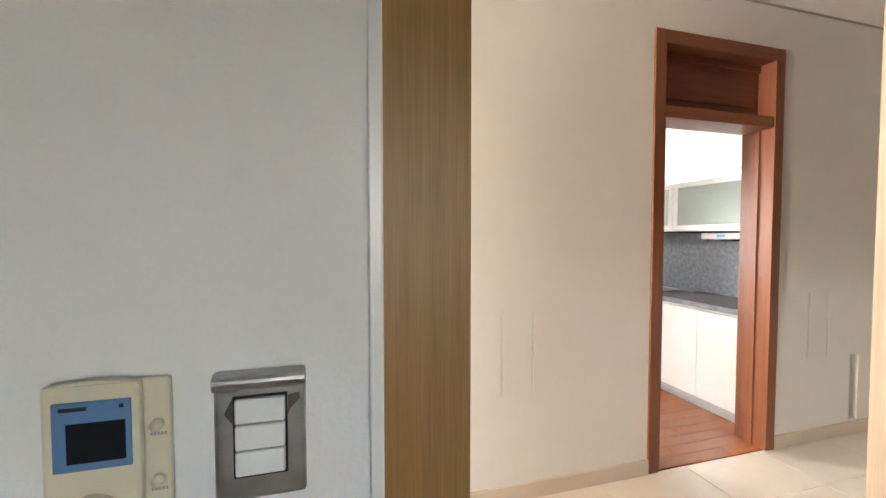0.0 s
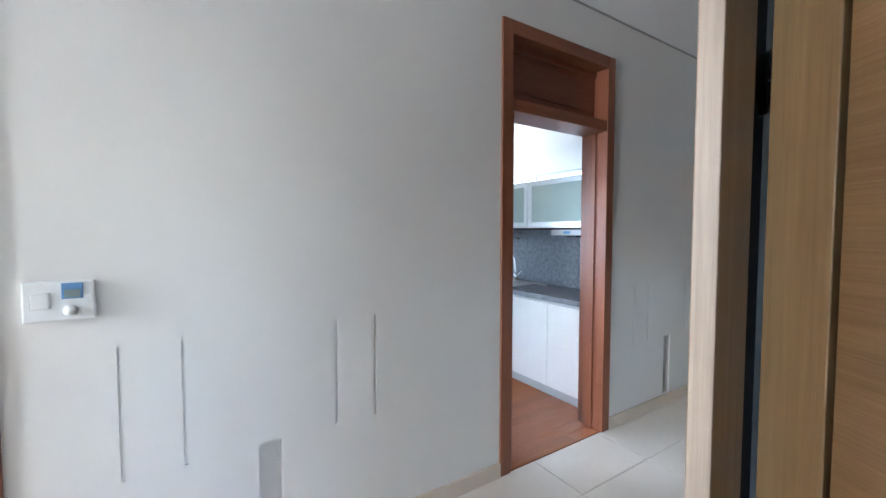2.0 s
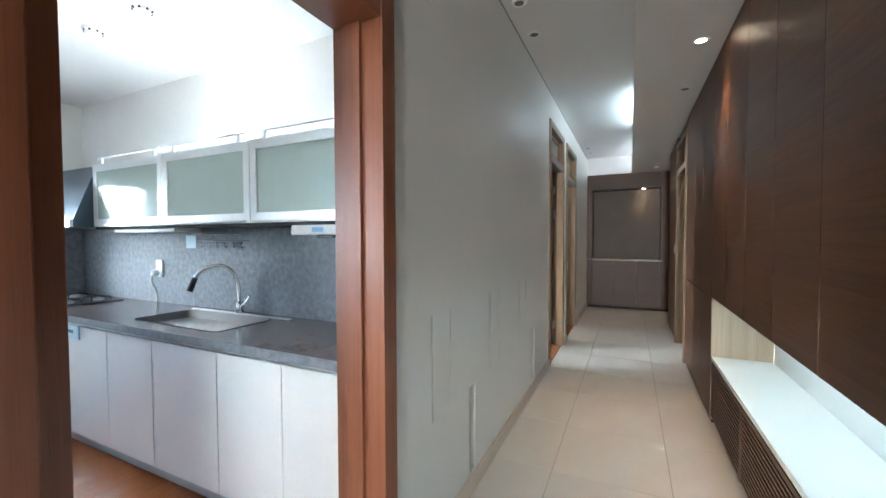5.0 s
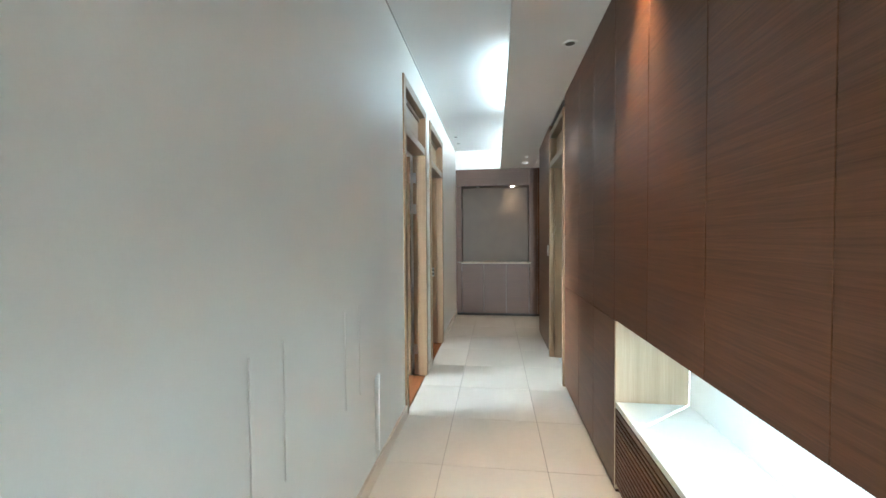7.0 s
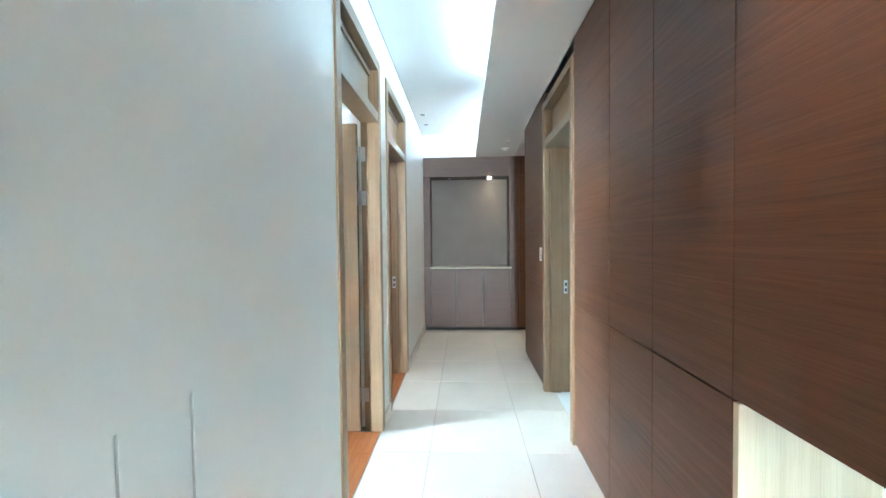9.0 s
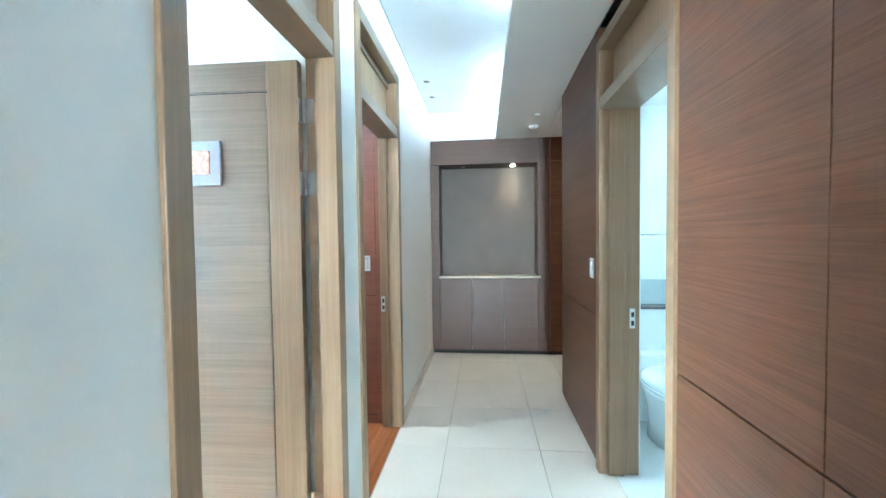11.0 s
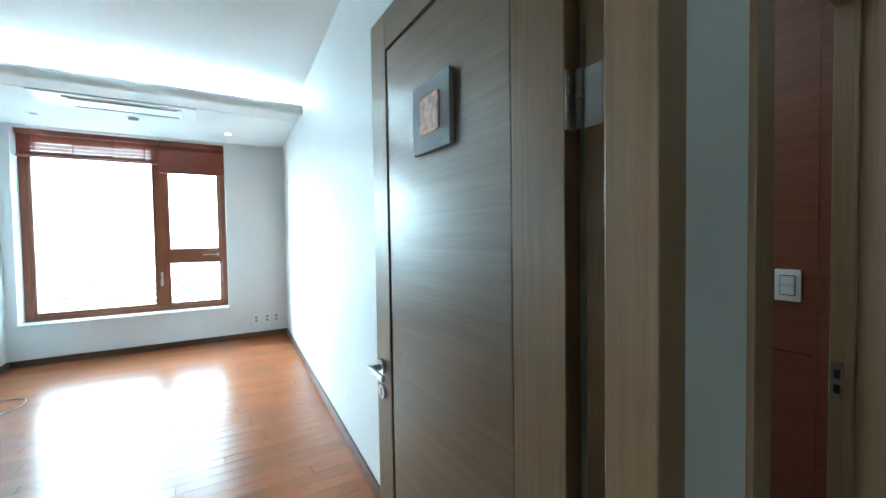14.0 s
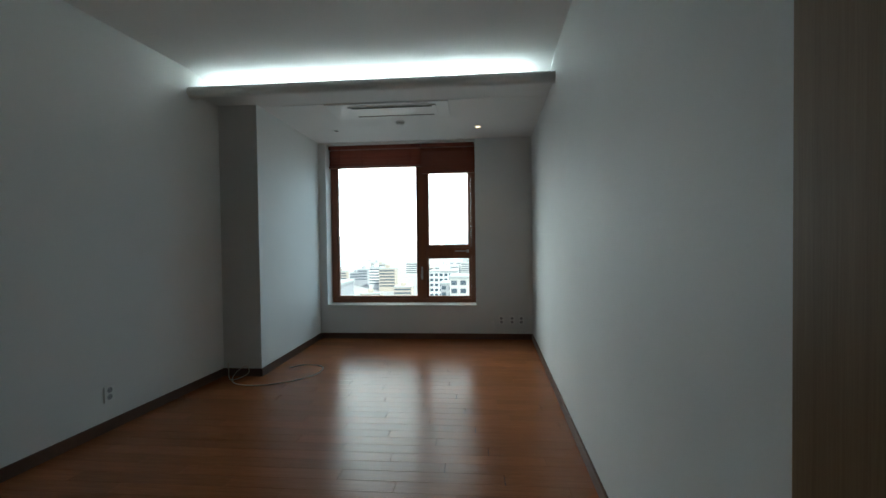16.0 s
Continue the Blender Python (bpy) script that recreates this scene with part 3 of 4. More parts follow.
# ---- niche bench under the panelling ----
NX0, NX1, SZ = 2.32, 5.678, 0.478
niche = thing("built_in_bench", ((NX0 + NX1) / 2, 1.0, 0), "built-in bench niche with white stone top and slatted doors", "bench")
part("worktop", box(NX0 + 0.001, NX1 - 0.022, 0.945, R - 0.004, SZ - 0.03, SZ, bevel=0.003), SHELF, niche, "white stone shelf")
part("side_panel", box(NX1 - 0.022, NX1 - 0.001, 0.945, R - 0.001, 0.03, 0.885, bevel=0.002), PALE, niche, "pale oak end panel")
part("back_panel", box(NX0, NX1 - 0.023, 0.921, 0.945, 0.0, 0.90), SHELF, niche, "white back panel")
part("soffit", box(NX0, NX1 - 0.023, 0.945, R - 0.052, 0.892, 0.91), SHELF, niche)
part("plinth", box(NX0, NX1, R - 0.05, R - 0.03, 0.0, 0.05), GAP, niche)
part("light_strip", box(NX0 + 0.1, NX1 - 0.2, 1.205, 1.22, 0.876, 0.891), LIT_WHITE, niche, "lit white light strip")
x = NX1 - 0.001
while x > NX0 + 0.3:
    a, b = x - 0.832, x
    door = part("slatted_door", box(a + 0.002, a + 0.022, R - 0.03, R - 0.002, 0.052, SZ - 0.034, bevel=0.001), WALNUT, niche, "dark walnut slatted door")
    part("stile", box(b - 0.022, b - 0.002, R - 0.03, R - 0.002, 0.052, SZ - 0.034, bevel=0.001), WALNUT, door)
    part("top_rail", box(a + 0.022, b - 0.022, R - 0.03, R - 0.002, SZ - 0.06, SZ - 0.034, bevel=0.001), WALNUT, door)
    part("backing", box(a + 0.022, b - 0.022, R - 0.046, R - 0.030, 0.052, SZ - 0.06), GAP, door)
    for k in range(14):
        z = 0.058 + k * 0.0257
        part("slat", box(a + 0.022, b - 0.022, R - 0.028, R - 0.004, z, z + 0.014, bevel=0.002), WALNUT, door)
    x = a


# ---- ceiling fittings ----
def downlight(x, y, z, lit, group, label):
    d = thing("downlight", (x, y, z), label, "downlight", group)
    bm = bmesh.new()
    seg = 28
    prof = [(0.030, 0.0), (0.030, -0.004), (0.043, -0.006), (0.047, -0.003), (0.047, 0.0)]
    rings = [[bm.verts.new((x + r * math.cos(2 * math.pi * k / seg), y + r * math.sin(2 * math.pi * k / seg), z + h)) for k in range(seg)] for r, h in prof]
    for r0, r1 in zip(rings, rings[1:]):
        for k in range(seg):
            bm.faces.new((r0[k], r0[(k + 1) % seg], r1[(k + 1) % seg], r1[k]))
    smooth(part("trim_ring", bm, WHITE, d))
    bm = rod((x, y, z - 0.0015), (x, y, z - 0.0005), 0.0300, 24)
    part("lamp_face", bm, LIT_WARM if lit else REFLECTOR, d, "glowing warm bulb" if lit else "unlit grey reflector")
    return d


for x in (4.83, 5.25, 9.28, 9.68):
    downlight(x, 2.452, TOP, False, "ceiling downlights", "small round unlit downlight in the corridor ceiling")
downlight(5.30, 1.43, DROP, True, "dropped ceiling downlights", "lit warm downlight in the dropped ceiling")
downlight(6.19, 1.42, DROP, False, "dropped ceiling downlights", "unlit downlight in the dropped ceiling")


def detector(x, y, z, label):
    d = thing("smoke_detector", (x, y, z), label, "smoke detector")
    smooth(part("base", rod((x, y, z - 0.012), (x, y, z), 0.05, 28), WHITE, d))
    smooth(part("dome", rod((x, y, z - 0.035), (x, y, z - 0.012), 0.028, 28, 0.044), WHITE, d))
    for k in range(8):
        a = 2 * math.pi * k / 8
        part("vent_slot", box(x + 0.040 * math.cos(a) - 0.004, x + 0.040 * math.cos(a) + 0.004, y + 0.040 * math.sin(a) - 0.004, y + 0.040 * math.sin(a) + 0.004, z - 0.022, z - 0.013), BLACK, d)
    return d


detector(9.80, 1.43, 2.4775, "white round smoke detector on the dropped ceiling")
downlight(10.08, 1.06, 2.462, False, "side hall downlights", "unlit downlight in the side hall ceiling")
eye = thing("ceiling_sensor", (9.47, 1.434, 2.4905), "tiny white round sensor in the dropped ceiling", "sensor")
smooth(part("body", rod((9.47, 1.434, 2.480), (9.47, 1.434, 2.4925), 0.020, 20, 0.024), WHITE, eye))
part("lens", rod((9.47, 1.434, 2.477), (9.47, 1.434, 2.4805), 0.008, 14), BLACK, eye)
tube_lamp = thing("cove_lamp", (7.6, 1.66, DROP + 0.07), "fluorescent tube hidden above the dropped ceiling", "lamp")
part("tube", rod((6.75, 1.70, DROP + 0.115), (8.05, 1.70, DROP + 0.115), 0.013, 14), LIT_WHITE, tube_lamp)
part("tray", box(6.70, 8.10, 1.67, 1.73, DROP + 0.071, DROP + 0.095, bevel=0.003), WHITE, tube_lamp)


# ---- switches and thermostats ----
def rocker_switch(name, at, facing, w, h, rows, plate_mat, label, worn=False):
    """A wall switch: facing is the direction of its front, 'y-', 'y+' or 'x-'."""
    turn = {"y-": 0, "y+": 180, "x-": -90}[facing]
    m = Matrix.Translation(at) @ pose(0, 0, 0, 0, 0, turn)
    s = thing(name, at, label, "light switch")

    def put(bm):
        bmesh.ops.transform(bm, matrix=m, verts=bm.verts)
        return bm

    part("plate", put(box(-w / 2, w / 2, -0.009, 0.0, -h / 2, h / 2, bevel=0.003)), plate_mat, s)
    kw, kh = w * 0.54, h * 0.6
    part("recess", put(box(-kw / 2 - 0.002, kw / 2 + 0.002, -0.0096, -0.004, -kh / 2 - 0.002, kh / 2 + 0.002)), GAP, s)
    for k in range(rows):
        z0 = kh / 2 - (k + 1) * kh / rows
        part("rocker", put(box(-kw / 2, kw / 2, -0.0135, -0.005, z0 + 0.0006, z0 + kh / rows - 0.0006, bevel=0.0015)), WHITE, s)
    if worn:
        bm = prism([(-kw / 2 - 0.009, 0.022), (-kw / 2 - 0.0022, 0.036), (-kw / 2 - 0.0022, 0.012)], -0.0096, -0.009, "y")
        worn_mat = plain("worn_brass", (0.11, 0.09, 0.075), 0.6)
        part("chipped_patch", put(bm), worn_mat, s, "dark chipped patch")
        bm = prism([(kw / 2 + 0.0022, 0.034), (kw / 2 + 0.012, 0.036), (kw / 2 + 0.013, 0.030), (kw / 2 + 0.005, 0.022), (kw / 2 + 0.0022, 0.016)], -0.0096, -0.009, "y")
        part("chipped_patch", put(bm), worn_mat, s, "dark chipped patch")
        part("top_roll", put(rod((-w / 2, -0.007, h / 2 - 0.009), (w / 2, -0.007, h / 2 - 0.009), 0.008, 16)), PLATE, s, "rounded bright upper edge")
    return s


rocker_switch("light_switch", (0.766, 1.139, 1.187), "y-", 0.077, 0.118, 3, PLATE, "worn silver light switch with three white rockers", True)
rocker_switch("light_switch", (8.15, R, 1.165), "y+", 0.075, 0.120, 3, WHITE, "white light switch on the walnut panelling")
rocker_switch("light_switch", (8.479, 2.806, 1.178), "x-", 0.075, 0.112, 2, WHITE, "white light switch on the closet wall")

th = thing("wall_controller", (0.66, 1.139, 1.17), "ivory heating controller with blue display panel", "thermostat")
part("back_plate", box(0.612, 0.695, 1.130, 1.139, 1.075, 1.247, bevel=0.003), IVORY, th)
part("body", box(0.609, 0.677, 1.121, 1.130, 1.075, 1.249, bevel=0.004), IVORY, th)
part("top_bulge", prism([(0.612, 1.246)] + [(0.612 + 0.062 * k / 8, 1.247 + 0.004 * math.sin(math.pi * k / 8)) for k in range(9)] + [(0.674, 1.246)], 1.123, 1.132, "y"), IVORY, th)
panel = part("display_panel", box(0.6175, 0.671, 1.1195, 1.1215, 1.180, 1.236, bevel=0.001), BLUE, th, "blue display surround")
part("screen", box(0.6275, 0.667, 1.1185, 1.1197, 1.187, 1.219), SCREEN, panel, "dark blank screen")
part("lettering", box(0.623, 0.641, 1.1188, 1.1195, 1.229, 1.232), BLACK, panel)
part("mark", box(0.663, 0.666, 1.1188, 1.1195, 1.229, 1.232), BLACK, panel)
smooth(part("dial", rod((0.643, 1.121, 1.139), (0.643, 1.106, 1.139), 0.021, 32, 0.017), IVORY, th))
for z in (1.208, 1.160):
    smooth(part("button", rod((0.686, 1.130, z), (0.686, 1.124, z), 0.0048, 16), IVORY, th))
    for k in range(5):
        part("lettering", box(0.680 + 0.0026 * k, 0.6818 + 0.0026 * k, 1.1294, 1.130, z - 0.010, z - 0.0075), PAPER, th)
ic = thing("wall_controller", (0.53, 1.139, 1.17), "ivory wall controller beside the display one", "thermostat")
part("body", box(0.488, 0.573, 1.119, 1.139, 1.075, 1.252, bevel=0.006), IVORY, ic)
part("face", box(0.497, 0.564, 1.116, 1.120, 1.09, 1.24, bevel=0.002), IVORY, ic)

t2 = thing("thermostat", (0.792, N0, 1.16), "white room thermostat with small display and dial", "thermostat")
part("body", box(0.717, 0.877, N0 - 0.024, N0, 1.103, 1.222, bevel=0.004), WHITE, t2)
part("key", box(0.734, 0.779, N0 - 0.029, N0 - 0.023, 1.140, 1.190, bevel=0.005), WHITE, t2)
d2 = part("display_panel", box(0.803, 0.852, N0 - 0.0265, N0 - 0.0235, 1.168, 1.216, bevel=0.001), BLUE, t2, "blue display")
part("screen", box(0.809, 0.846, N0 - 0.0275, N0 - 0.0262, 1.172, 1.196), plain("grey_lcd", (0.20, 0.25, 0.24), 0.3), d2)
smooth(part("dial", rod((0.822, N0 - 0.024, 1.133), (0.822, N0 - 0.040, 1.133), 0.016, 24, 0.014), WHITE, t2))
for z in (1.150, 1.175):
    part("button", box(0.860, 0.872, N0 - 0.027, N0 - 0.023, z, z + 0.006, bevel=0.001), WHITE, t2)


# ---- strike plates on the latch jambs ----
def strike(door, x, y, z, sx):
    bm = box(x, x + sx * 0.003, y - 0.012, y + 0.016, z - 0.055, z + 0.055)
    p = part("strike_plate", bm, ALU, door, "steel strike plate")
    for dz in (0.022, -0.026):
        part("latch_hole", box(x + sx * 0.0025, x + sx * 0.0045, y - 0.007, y + 0.009, z + dz - 0.014, z + dz + 0.014), BLACK, p)


strike(closet_door, 8.425, 2.662, 0.892, -1)
strike(bath_door, 7.98, 1.125, 0.895, -1)
strike(bed_door, 6.455, N0 + 0.15, 0.95, 1)


# ---- far cabinet with lit niche ----
fc = thing("built_in_cabinet", (FAR + 0.2, 1.9, 0), "dark walnut built-in cabinet with lit display niche", "cabinet")
Y0, Y1 = 1.335, 2.455
def face(name, y0, y1, z0, z1, mat=WALNUT_FAR, x0=FAR, x1=FAR + 0.03, parent=fc, label=""):
    return part(name, box(x0, x1, y0, y1, z0, z1, bevel=0.001), mat, parent, label)
face("top_panel", Y0, N0 - 0.004, 2.185, 2.462)
face("side_panel", Y1, N0 - 0.004, 0.905, 2.182)
face("side_panel", Y1, N0 - 0.004, 0.045, 0.90)
face("side_panel", 1.20, Y0 - 0.002, 0.045, 2.462)
face("side_panel", -1.6, 1.197, 2.20, 2.462, WALNUT)
face("side_panel", -1.6, 1.197, 0.045, 2.197, WALNUT)
face("plinth", -1.6, N0 - 0.004, 0.0, 0.042, GAP, FAR + 0.03, FAR + 0.05)
cuts = [Y1 - 0.002, 2.085, 1.712, Y0]
for a, b in zip(cuts[1:], cuts):
    face("cabinet_door", a + 0.0015, b - 0.0015, 0.047, 0.878)
part("shelf", box(FAR - 0.012, FAR + 0.32, Y0 - 0.03, Y1 + 0.01, 0.882, 0.903, bevel=0.002), plain("pale_stone_ledge", (0.52, 0.44, 0.34), 0.3), fc, "pale stone ledge")
part("niche_back", box(FAR + 0.30, FAR + 0.315, Y0, Y1, 0.90, 2.25), LINEN, fc, "grey-brown textured niche back")
for a, b in ((Y0 - 0.02, Y0), (Y1, Y1 + 0.02)):
    part("niche_side", box(FAR + 0.031, FAR + 0.30, a, b, 0.904, 2.25), WALNUT_FAR, fc)
part("niche_top", box(FAR + 0.031, FAR + 0.30, Y0, Y1, 2.186, 2.25), WALNUT_FAR, fc)
for y, lit in ((1.60, True), (2.18, False)):
    part("niche_lamp", rod((FAR + 0.15, y, 2.180), (FAR + 0.15, y, 2.186), 0.026, 20), LIT_WARM if lit else STEEL, fc, "glowing warm spot lamp" if lit else "unlit spot lamp")


# ---- kitchen ----
KX, CT = 3.58, 0.845
splits = [2.735, 3.154, 3.58, 4.11, 4.56, 5.01, 5.50, 6.09]
for a, b in zip(splits, splits[1:]):
    c = thing("base_cabinet", (KX + 0.25, (a + b) / 2, 0), "white lacquered kitchen base cabinet under the worktop", "cabinet", "kitchen base cabinets")
    part("body", box(KX + 0.021, 4.10, a + 0.001, b - 0.001, 0.09, CT - 0.045), LACQUER, c)
    part("door", box(KX, KX + 0.02, a + 0.002, b - 0.002, 0.092, CT - 0.066, bevel=0.002), LACQUER, c)
    part("grip_rail", box(KX + 0.003, KX + 0.021, a + 0.002, b - 0.002, CT - 0.062, CT - 0.046, bevel=0.001), ALU, c, "aluminium grip rail")
    part("plinth", box(KX + 0.05, KX + 0.065, a, b, -0.01, 0.089), plain("grey_plinth", (0.42, 0.42, 0.42), 0.4) if a < 2.8 else bpy.data.materials["grey_plinth"], c, "grey plinth")
top = thing("worktop", (3.84, 4.4, CT - 0.04), "speckled brown granite worktop with an inset sink", "worktop")
SX0, SX1, SY0, SY1 = 3.665, 4.0, 3.70, 4.45
bm = bmesh.new()
for b in ((KX - 0.02, 4.10, 2.735, SY0), (KX - 0.02, 4.10, SY1, 6.09), (KX - 0.02, SX0, SY0, SY1), (SX1, 4.10, SY0, SY1)):
    box(*b, CT - 0.042, CT, bm=bm)
part("slab", bm, GRANITE, top, kind="stuff")
part("front_edge", box(KX - 0.024, KX - 0.0185, 2.735, 6.09, CT - 0.042, CT - 0.001, bevel=0.002), SPLASH, top, "grey speckled front edge")
sink = thing("kitchen_sink", (3.83, 4.15, CT - 0.18), "stainless steel sink set into the granite worktop", "sink")
bm = bmesh.new()
def ring(x0, x1, y0, y1, z, r, n=5):
    out = []
    for cx, cy, a0 in ((x1 - r, y1 - r, 0), (x0 + r, y1 - r, 90), (x0 + r, y0 + r, 180), (x1 - r, y0 + r, 270)):
        for k in range(n):
            a = radians(a0 + 90 * k / (n - 1))
            out.append(bm.verts.new((cx + r * math.cos(a), cy + r * math.sin(a), z)))
    return out
rings = [ring(SX0 - 0.008, SX1 + 0.008, SY0 - 0.008, SY1 + 0.008, CT + 0.003, 0.05), ring(SX0 + 0.004, SX1 - 0.004, SY0 + 0.004, SY1 - 0.004, CT + 0.002, 0.045),
         ring(SX0 + 0.012, SX1 - 0.012, SY0 + 0.012, SY1 - 0.012, CT - 0.15, 0.05), ring(SX0 + 0.05, SX1 - 0.05, SY0 + 0.05, SY1 - 0.05, CT - 0.18, 0.04)]
for r0, r1 in zip(rings, rings[1:]):
    for k in range(len(r0)):
        bm.faces.new((r0[k], r0[(k + 1) % len(r0)], r1[(k + 1) % len(r0)], r1[k]))
bm.faces.new(rings[-1])
smooth(part("bowl", bm, plain("dull_sink_steel", (0.34, 0.33, 0.32), 0.36, 1.0, vary=0.08), sink))
part("drain", rod((3.84, 4.15, CT - 0.179), (3.84, 4.15, CT - 0.174), 0.045, 24), CHROME, sink)
part("ledge_strip", box(4.015, 4.05, 3.58, 4.47, CT + 0.001, CT + 0.006, bevel=0.002), STEEL, sink, "steel rim strip")
tap = thing("kitchen_tap", (4.045, 4.03, CT), "chrome gooseneck kitchen tap with black spray head", "tap")
smooth(part("base", rod((4.045, 4.03, CT + 0.006), (4.045, 4.03, CT + 0.075), 0.024, 20, 0.021), CHROME, tap))
smooth(part("spout", tube([(4.045, 4.03, CT + 0.07), (4.04, 4.035, CT + 0.19), (4.015, 4.06, CT + 0.275), (3.965, 4.12, CT + 0.305), (3.905, 4.185, CT + 0.275), (3.88, 4.215, CT + 0.225)], 0.0125, 12), CHROME, tap))
smooth(part("spray_head", rod((3.884, 4.21, CT + 0.235), (3.862, 4.235, CT + 0.155), 0.016, 16, 0.020), BLACK, tap, "black spray head"))
smooth(part("lever", tube([(4.045, 4.01, CT + 0.055), (4.05, 3.98, CT + 0.075), (4.055, 3.95, CT + 0.115)], 0.008, 8), CHROME, tap))
splash = thing("backsplash", (4.11, 4.4, CT), "grey speckled stone backsplash behind the worktop", "backsplash")
part("slab", box(4.10, 4.119, 2.735, 6.09, CT, 1.40), SPLASH, splash)
part("end_slab", box(3.60, 4.10, 6.08, 6.099, CT, 1.40), SPLASH, splash)

ups = [2.83, 3.645, 4.431, 5.26]
for a, b in zip(ups, ups[1:]):
    c = thing("wall_cabinet", (3.97, (a + b) / 2, 1.40), "aluminium-framed wall cabinet with frosted green glass door", "cabinet", "kitchen wall cabinets")
    part("body", box(3.852, 4.118, a + 0.001, b - 0.001, 1.402, 1.842), LACQUER, c)
    d = part("door", box(3.83, 3.85, a + 0.003, a + 0.05, 1.405, 1.84, bevel=0.001), plain("pale_aluminium", (0.72, 0.75, 0.75), 0.35, 0.3) if a < 2.9 else bpy.data.materials["pale_aluminium"], c, "pale aluminium door frame")
    fr = bpy.data.materials["pale_aluminium"]
    part("frame_side", box(3.83, 3.85, b - 0.05, b - 0.003, 1.405, 1.84, bevel=0.001), fr, d)
    part("frame_rail", box(3.83, 3.85, a + 0.05, b - 0.05, 1.79, 1.84, bevel=0.001), fr, d)
    part("frame_rail", box(3.83, 3.85, a + 0.05, b - 0.05, 1.405, 1.455, bevel=0.001), fr, d)
    part("glass", box(3.836, 3.846, a + 0.05, b - 0.05, 1.455, 1.79), FROST, d, "frosted green glass")
    part("handle", box(3.818, 3.83, a + 0.03, b - 0.03, 1.408, 1.416, bevel=0.002), ALU, d)
    bm = rod((3.845, a + 0.05, 1.885), (3.845, b - 0.05, 1.885), 0.006, 10)
    for y in (a + 0.10, b - 0.10):
        box(3.838, 3.852, y - 0.012, y + 0.012, 1.842, 1.885, bevel=0.002, bm=bm)
    part("gallery_rail", bm, ALU, c, "slim metal gallery rail")
    part("base_board", box(3.84, 4.118, a, b, 1.385, 1.401), GAP, c)
tl = thing("cabinet_top_lamp", (4.0, 4.05, 1.845), "slim light tube hidden on top of the wall cabinets", "lamp")
part("tube", rod((4.03, 3.0, 1.872), (4.03, 5.1, 1.872), 0.012, 12), LIT_WHITE, tl)
part("tray", box(4.0, 4.06, 2.95, 5.15, 1.843, 1.858, bevel=0.002), WHITE, tl)
hood = thing("range_hood", (3.95, 5.6, 1.40), "dark steel range hood over the hob", "range hood")
part("canopy", prism([(3.72, 1.46), (3.72, 1.40), (4.118, 1.40), (4.118, 1.84), (3.86, 1.84)], 5.265, 6.05, "y"), plain("dark_hood_steel", (0.10, 0.13, 0.17), 0.3, 0.6), hood)
part("visor", box(3.70, 3.722, 5.27, 6.045, 1.40, 1.455, bevel=0.003), STEEL, hood)
hob = thing("gas_hob", (3.83, 5.65, CT), "black gas hob on the granite worktop", "hob")
part("plate", box(3.63, 4.03, 5.33, 5.98, CT, CT + 0.008, bevel=0.003), BLACK, hob)
for x, y in ((3.75, 5.48), (3.75, 5.83), (3.93, 5.48), (3.93, 5.83)):
    b = smooth(part("burner", rod((x, y, CT + 0.008), (x, y, CT + 0.024), 0.045, 20, 0.035), STEEL, hob, "round steel burner"))
    for k in range(4):
        c, d = math.cos(radians(45 + 90 * k)), math.sin(radians(45 + 90 * k))
        part("pan_support", tube([(x + 0.03 * c, y + 0.03 * d, CT + 0.034), (x + 0.07 * c, y + 0.07 * d, CT + 0.034), (x + 0.085 * c, y + 0.085 * d, CT + 0.026), (x + 0.085 * c, y + 0.085 * d, CT + 0.008)], 0.005, 8), BLACK, hob)
sk = thing("wall_socket", (4.10, 4.97, 1.10), "white wall socket with a hanging cable on the backsplash", "socket")
part("plate", box(4.088, 4.10, 4.925, 5.0, 1.035, 1.16, bevel=0.003), WHITE, sk)
smooth(part("plug", rod((4.088, 4.975, 1.065), (4.05, 4.975, 1.065), 0.02, 16), WHITE, sk))
smooth(part("cable", tube([(4.055, 4.975, 1.06), (4.05, 4.985, 1.0), (4.08, 4.99, 0.93), (4.085, 4.985, CT + 0.004)], 0.006, 8), WHITE, sk))
radio = thing("kitchen_radio", (3.92, 3.2, 1.36), "flat grey radio mounted under the wall cabinet", "radio")
part("body", box(3.84, 4.05, 3.02, 3.36, 1.335, 1.384, bevel=0.004), plain("grey_plastic", (0.42, 0.42, 0.42), 0.4), radio)
part("display", box(3.837, 3.8405, 3.15, 3.22, 1.35, 1.372), BLUE, radio)
part("knob_bar", box(3.85, 3.95, 3.10, 3.20, 1.320, 1.334, bevel=0.002), BLACK, radio)
rack = thing("dish_rail", (4.07, 4.2, 1.28), "slim steel hanging rail under the wall cabinets", "rail")
part("bar", rod((4.06, 3.95, 1.30), (4.06, 4.45, 1.30), 0.006, 10), CHROME, rack)
part("shelf_wire", rod((4.02, 3.95, 1.345), (4.02, 4.45, 1.345), 0.005, 10), CHROME, rack)
for k in range(6):
    y = 4.0 + 0.08 * k
    part("hook", tube([(4.06, y, 1.30), (4.045, y, 1.28), (4.05, y, 1.26), (4.06, y, 1.268)], 0.003, 6), CHROME, rack)
tray = thing("under_cabinet_lamp", (3.98, 4.75, 1.37), "slim flat lamp under the wall cabinet", "lamp")
part("body", box(3.88, 4.05, 4.40, 5.10, 1.362, 1.384, bevel=0.003), plain("pale_grey_plastic", (0.6, 0.6, 0.6), 0.4), tray)
card = thing("note_card", (4.095, 4.55, 1.29), "pale blue card stuck on the backsplash", "card")
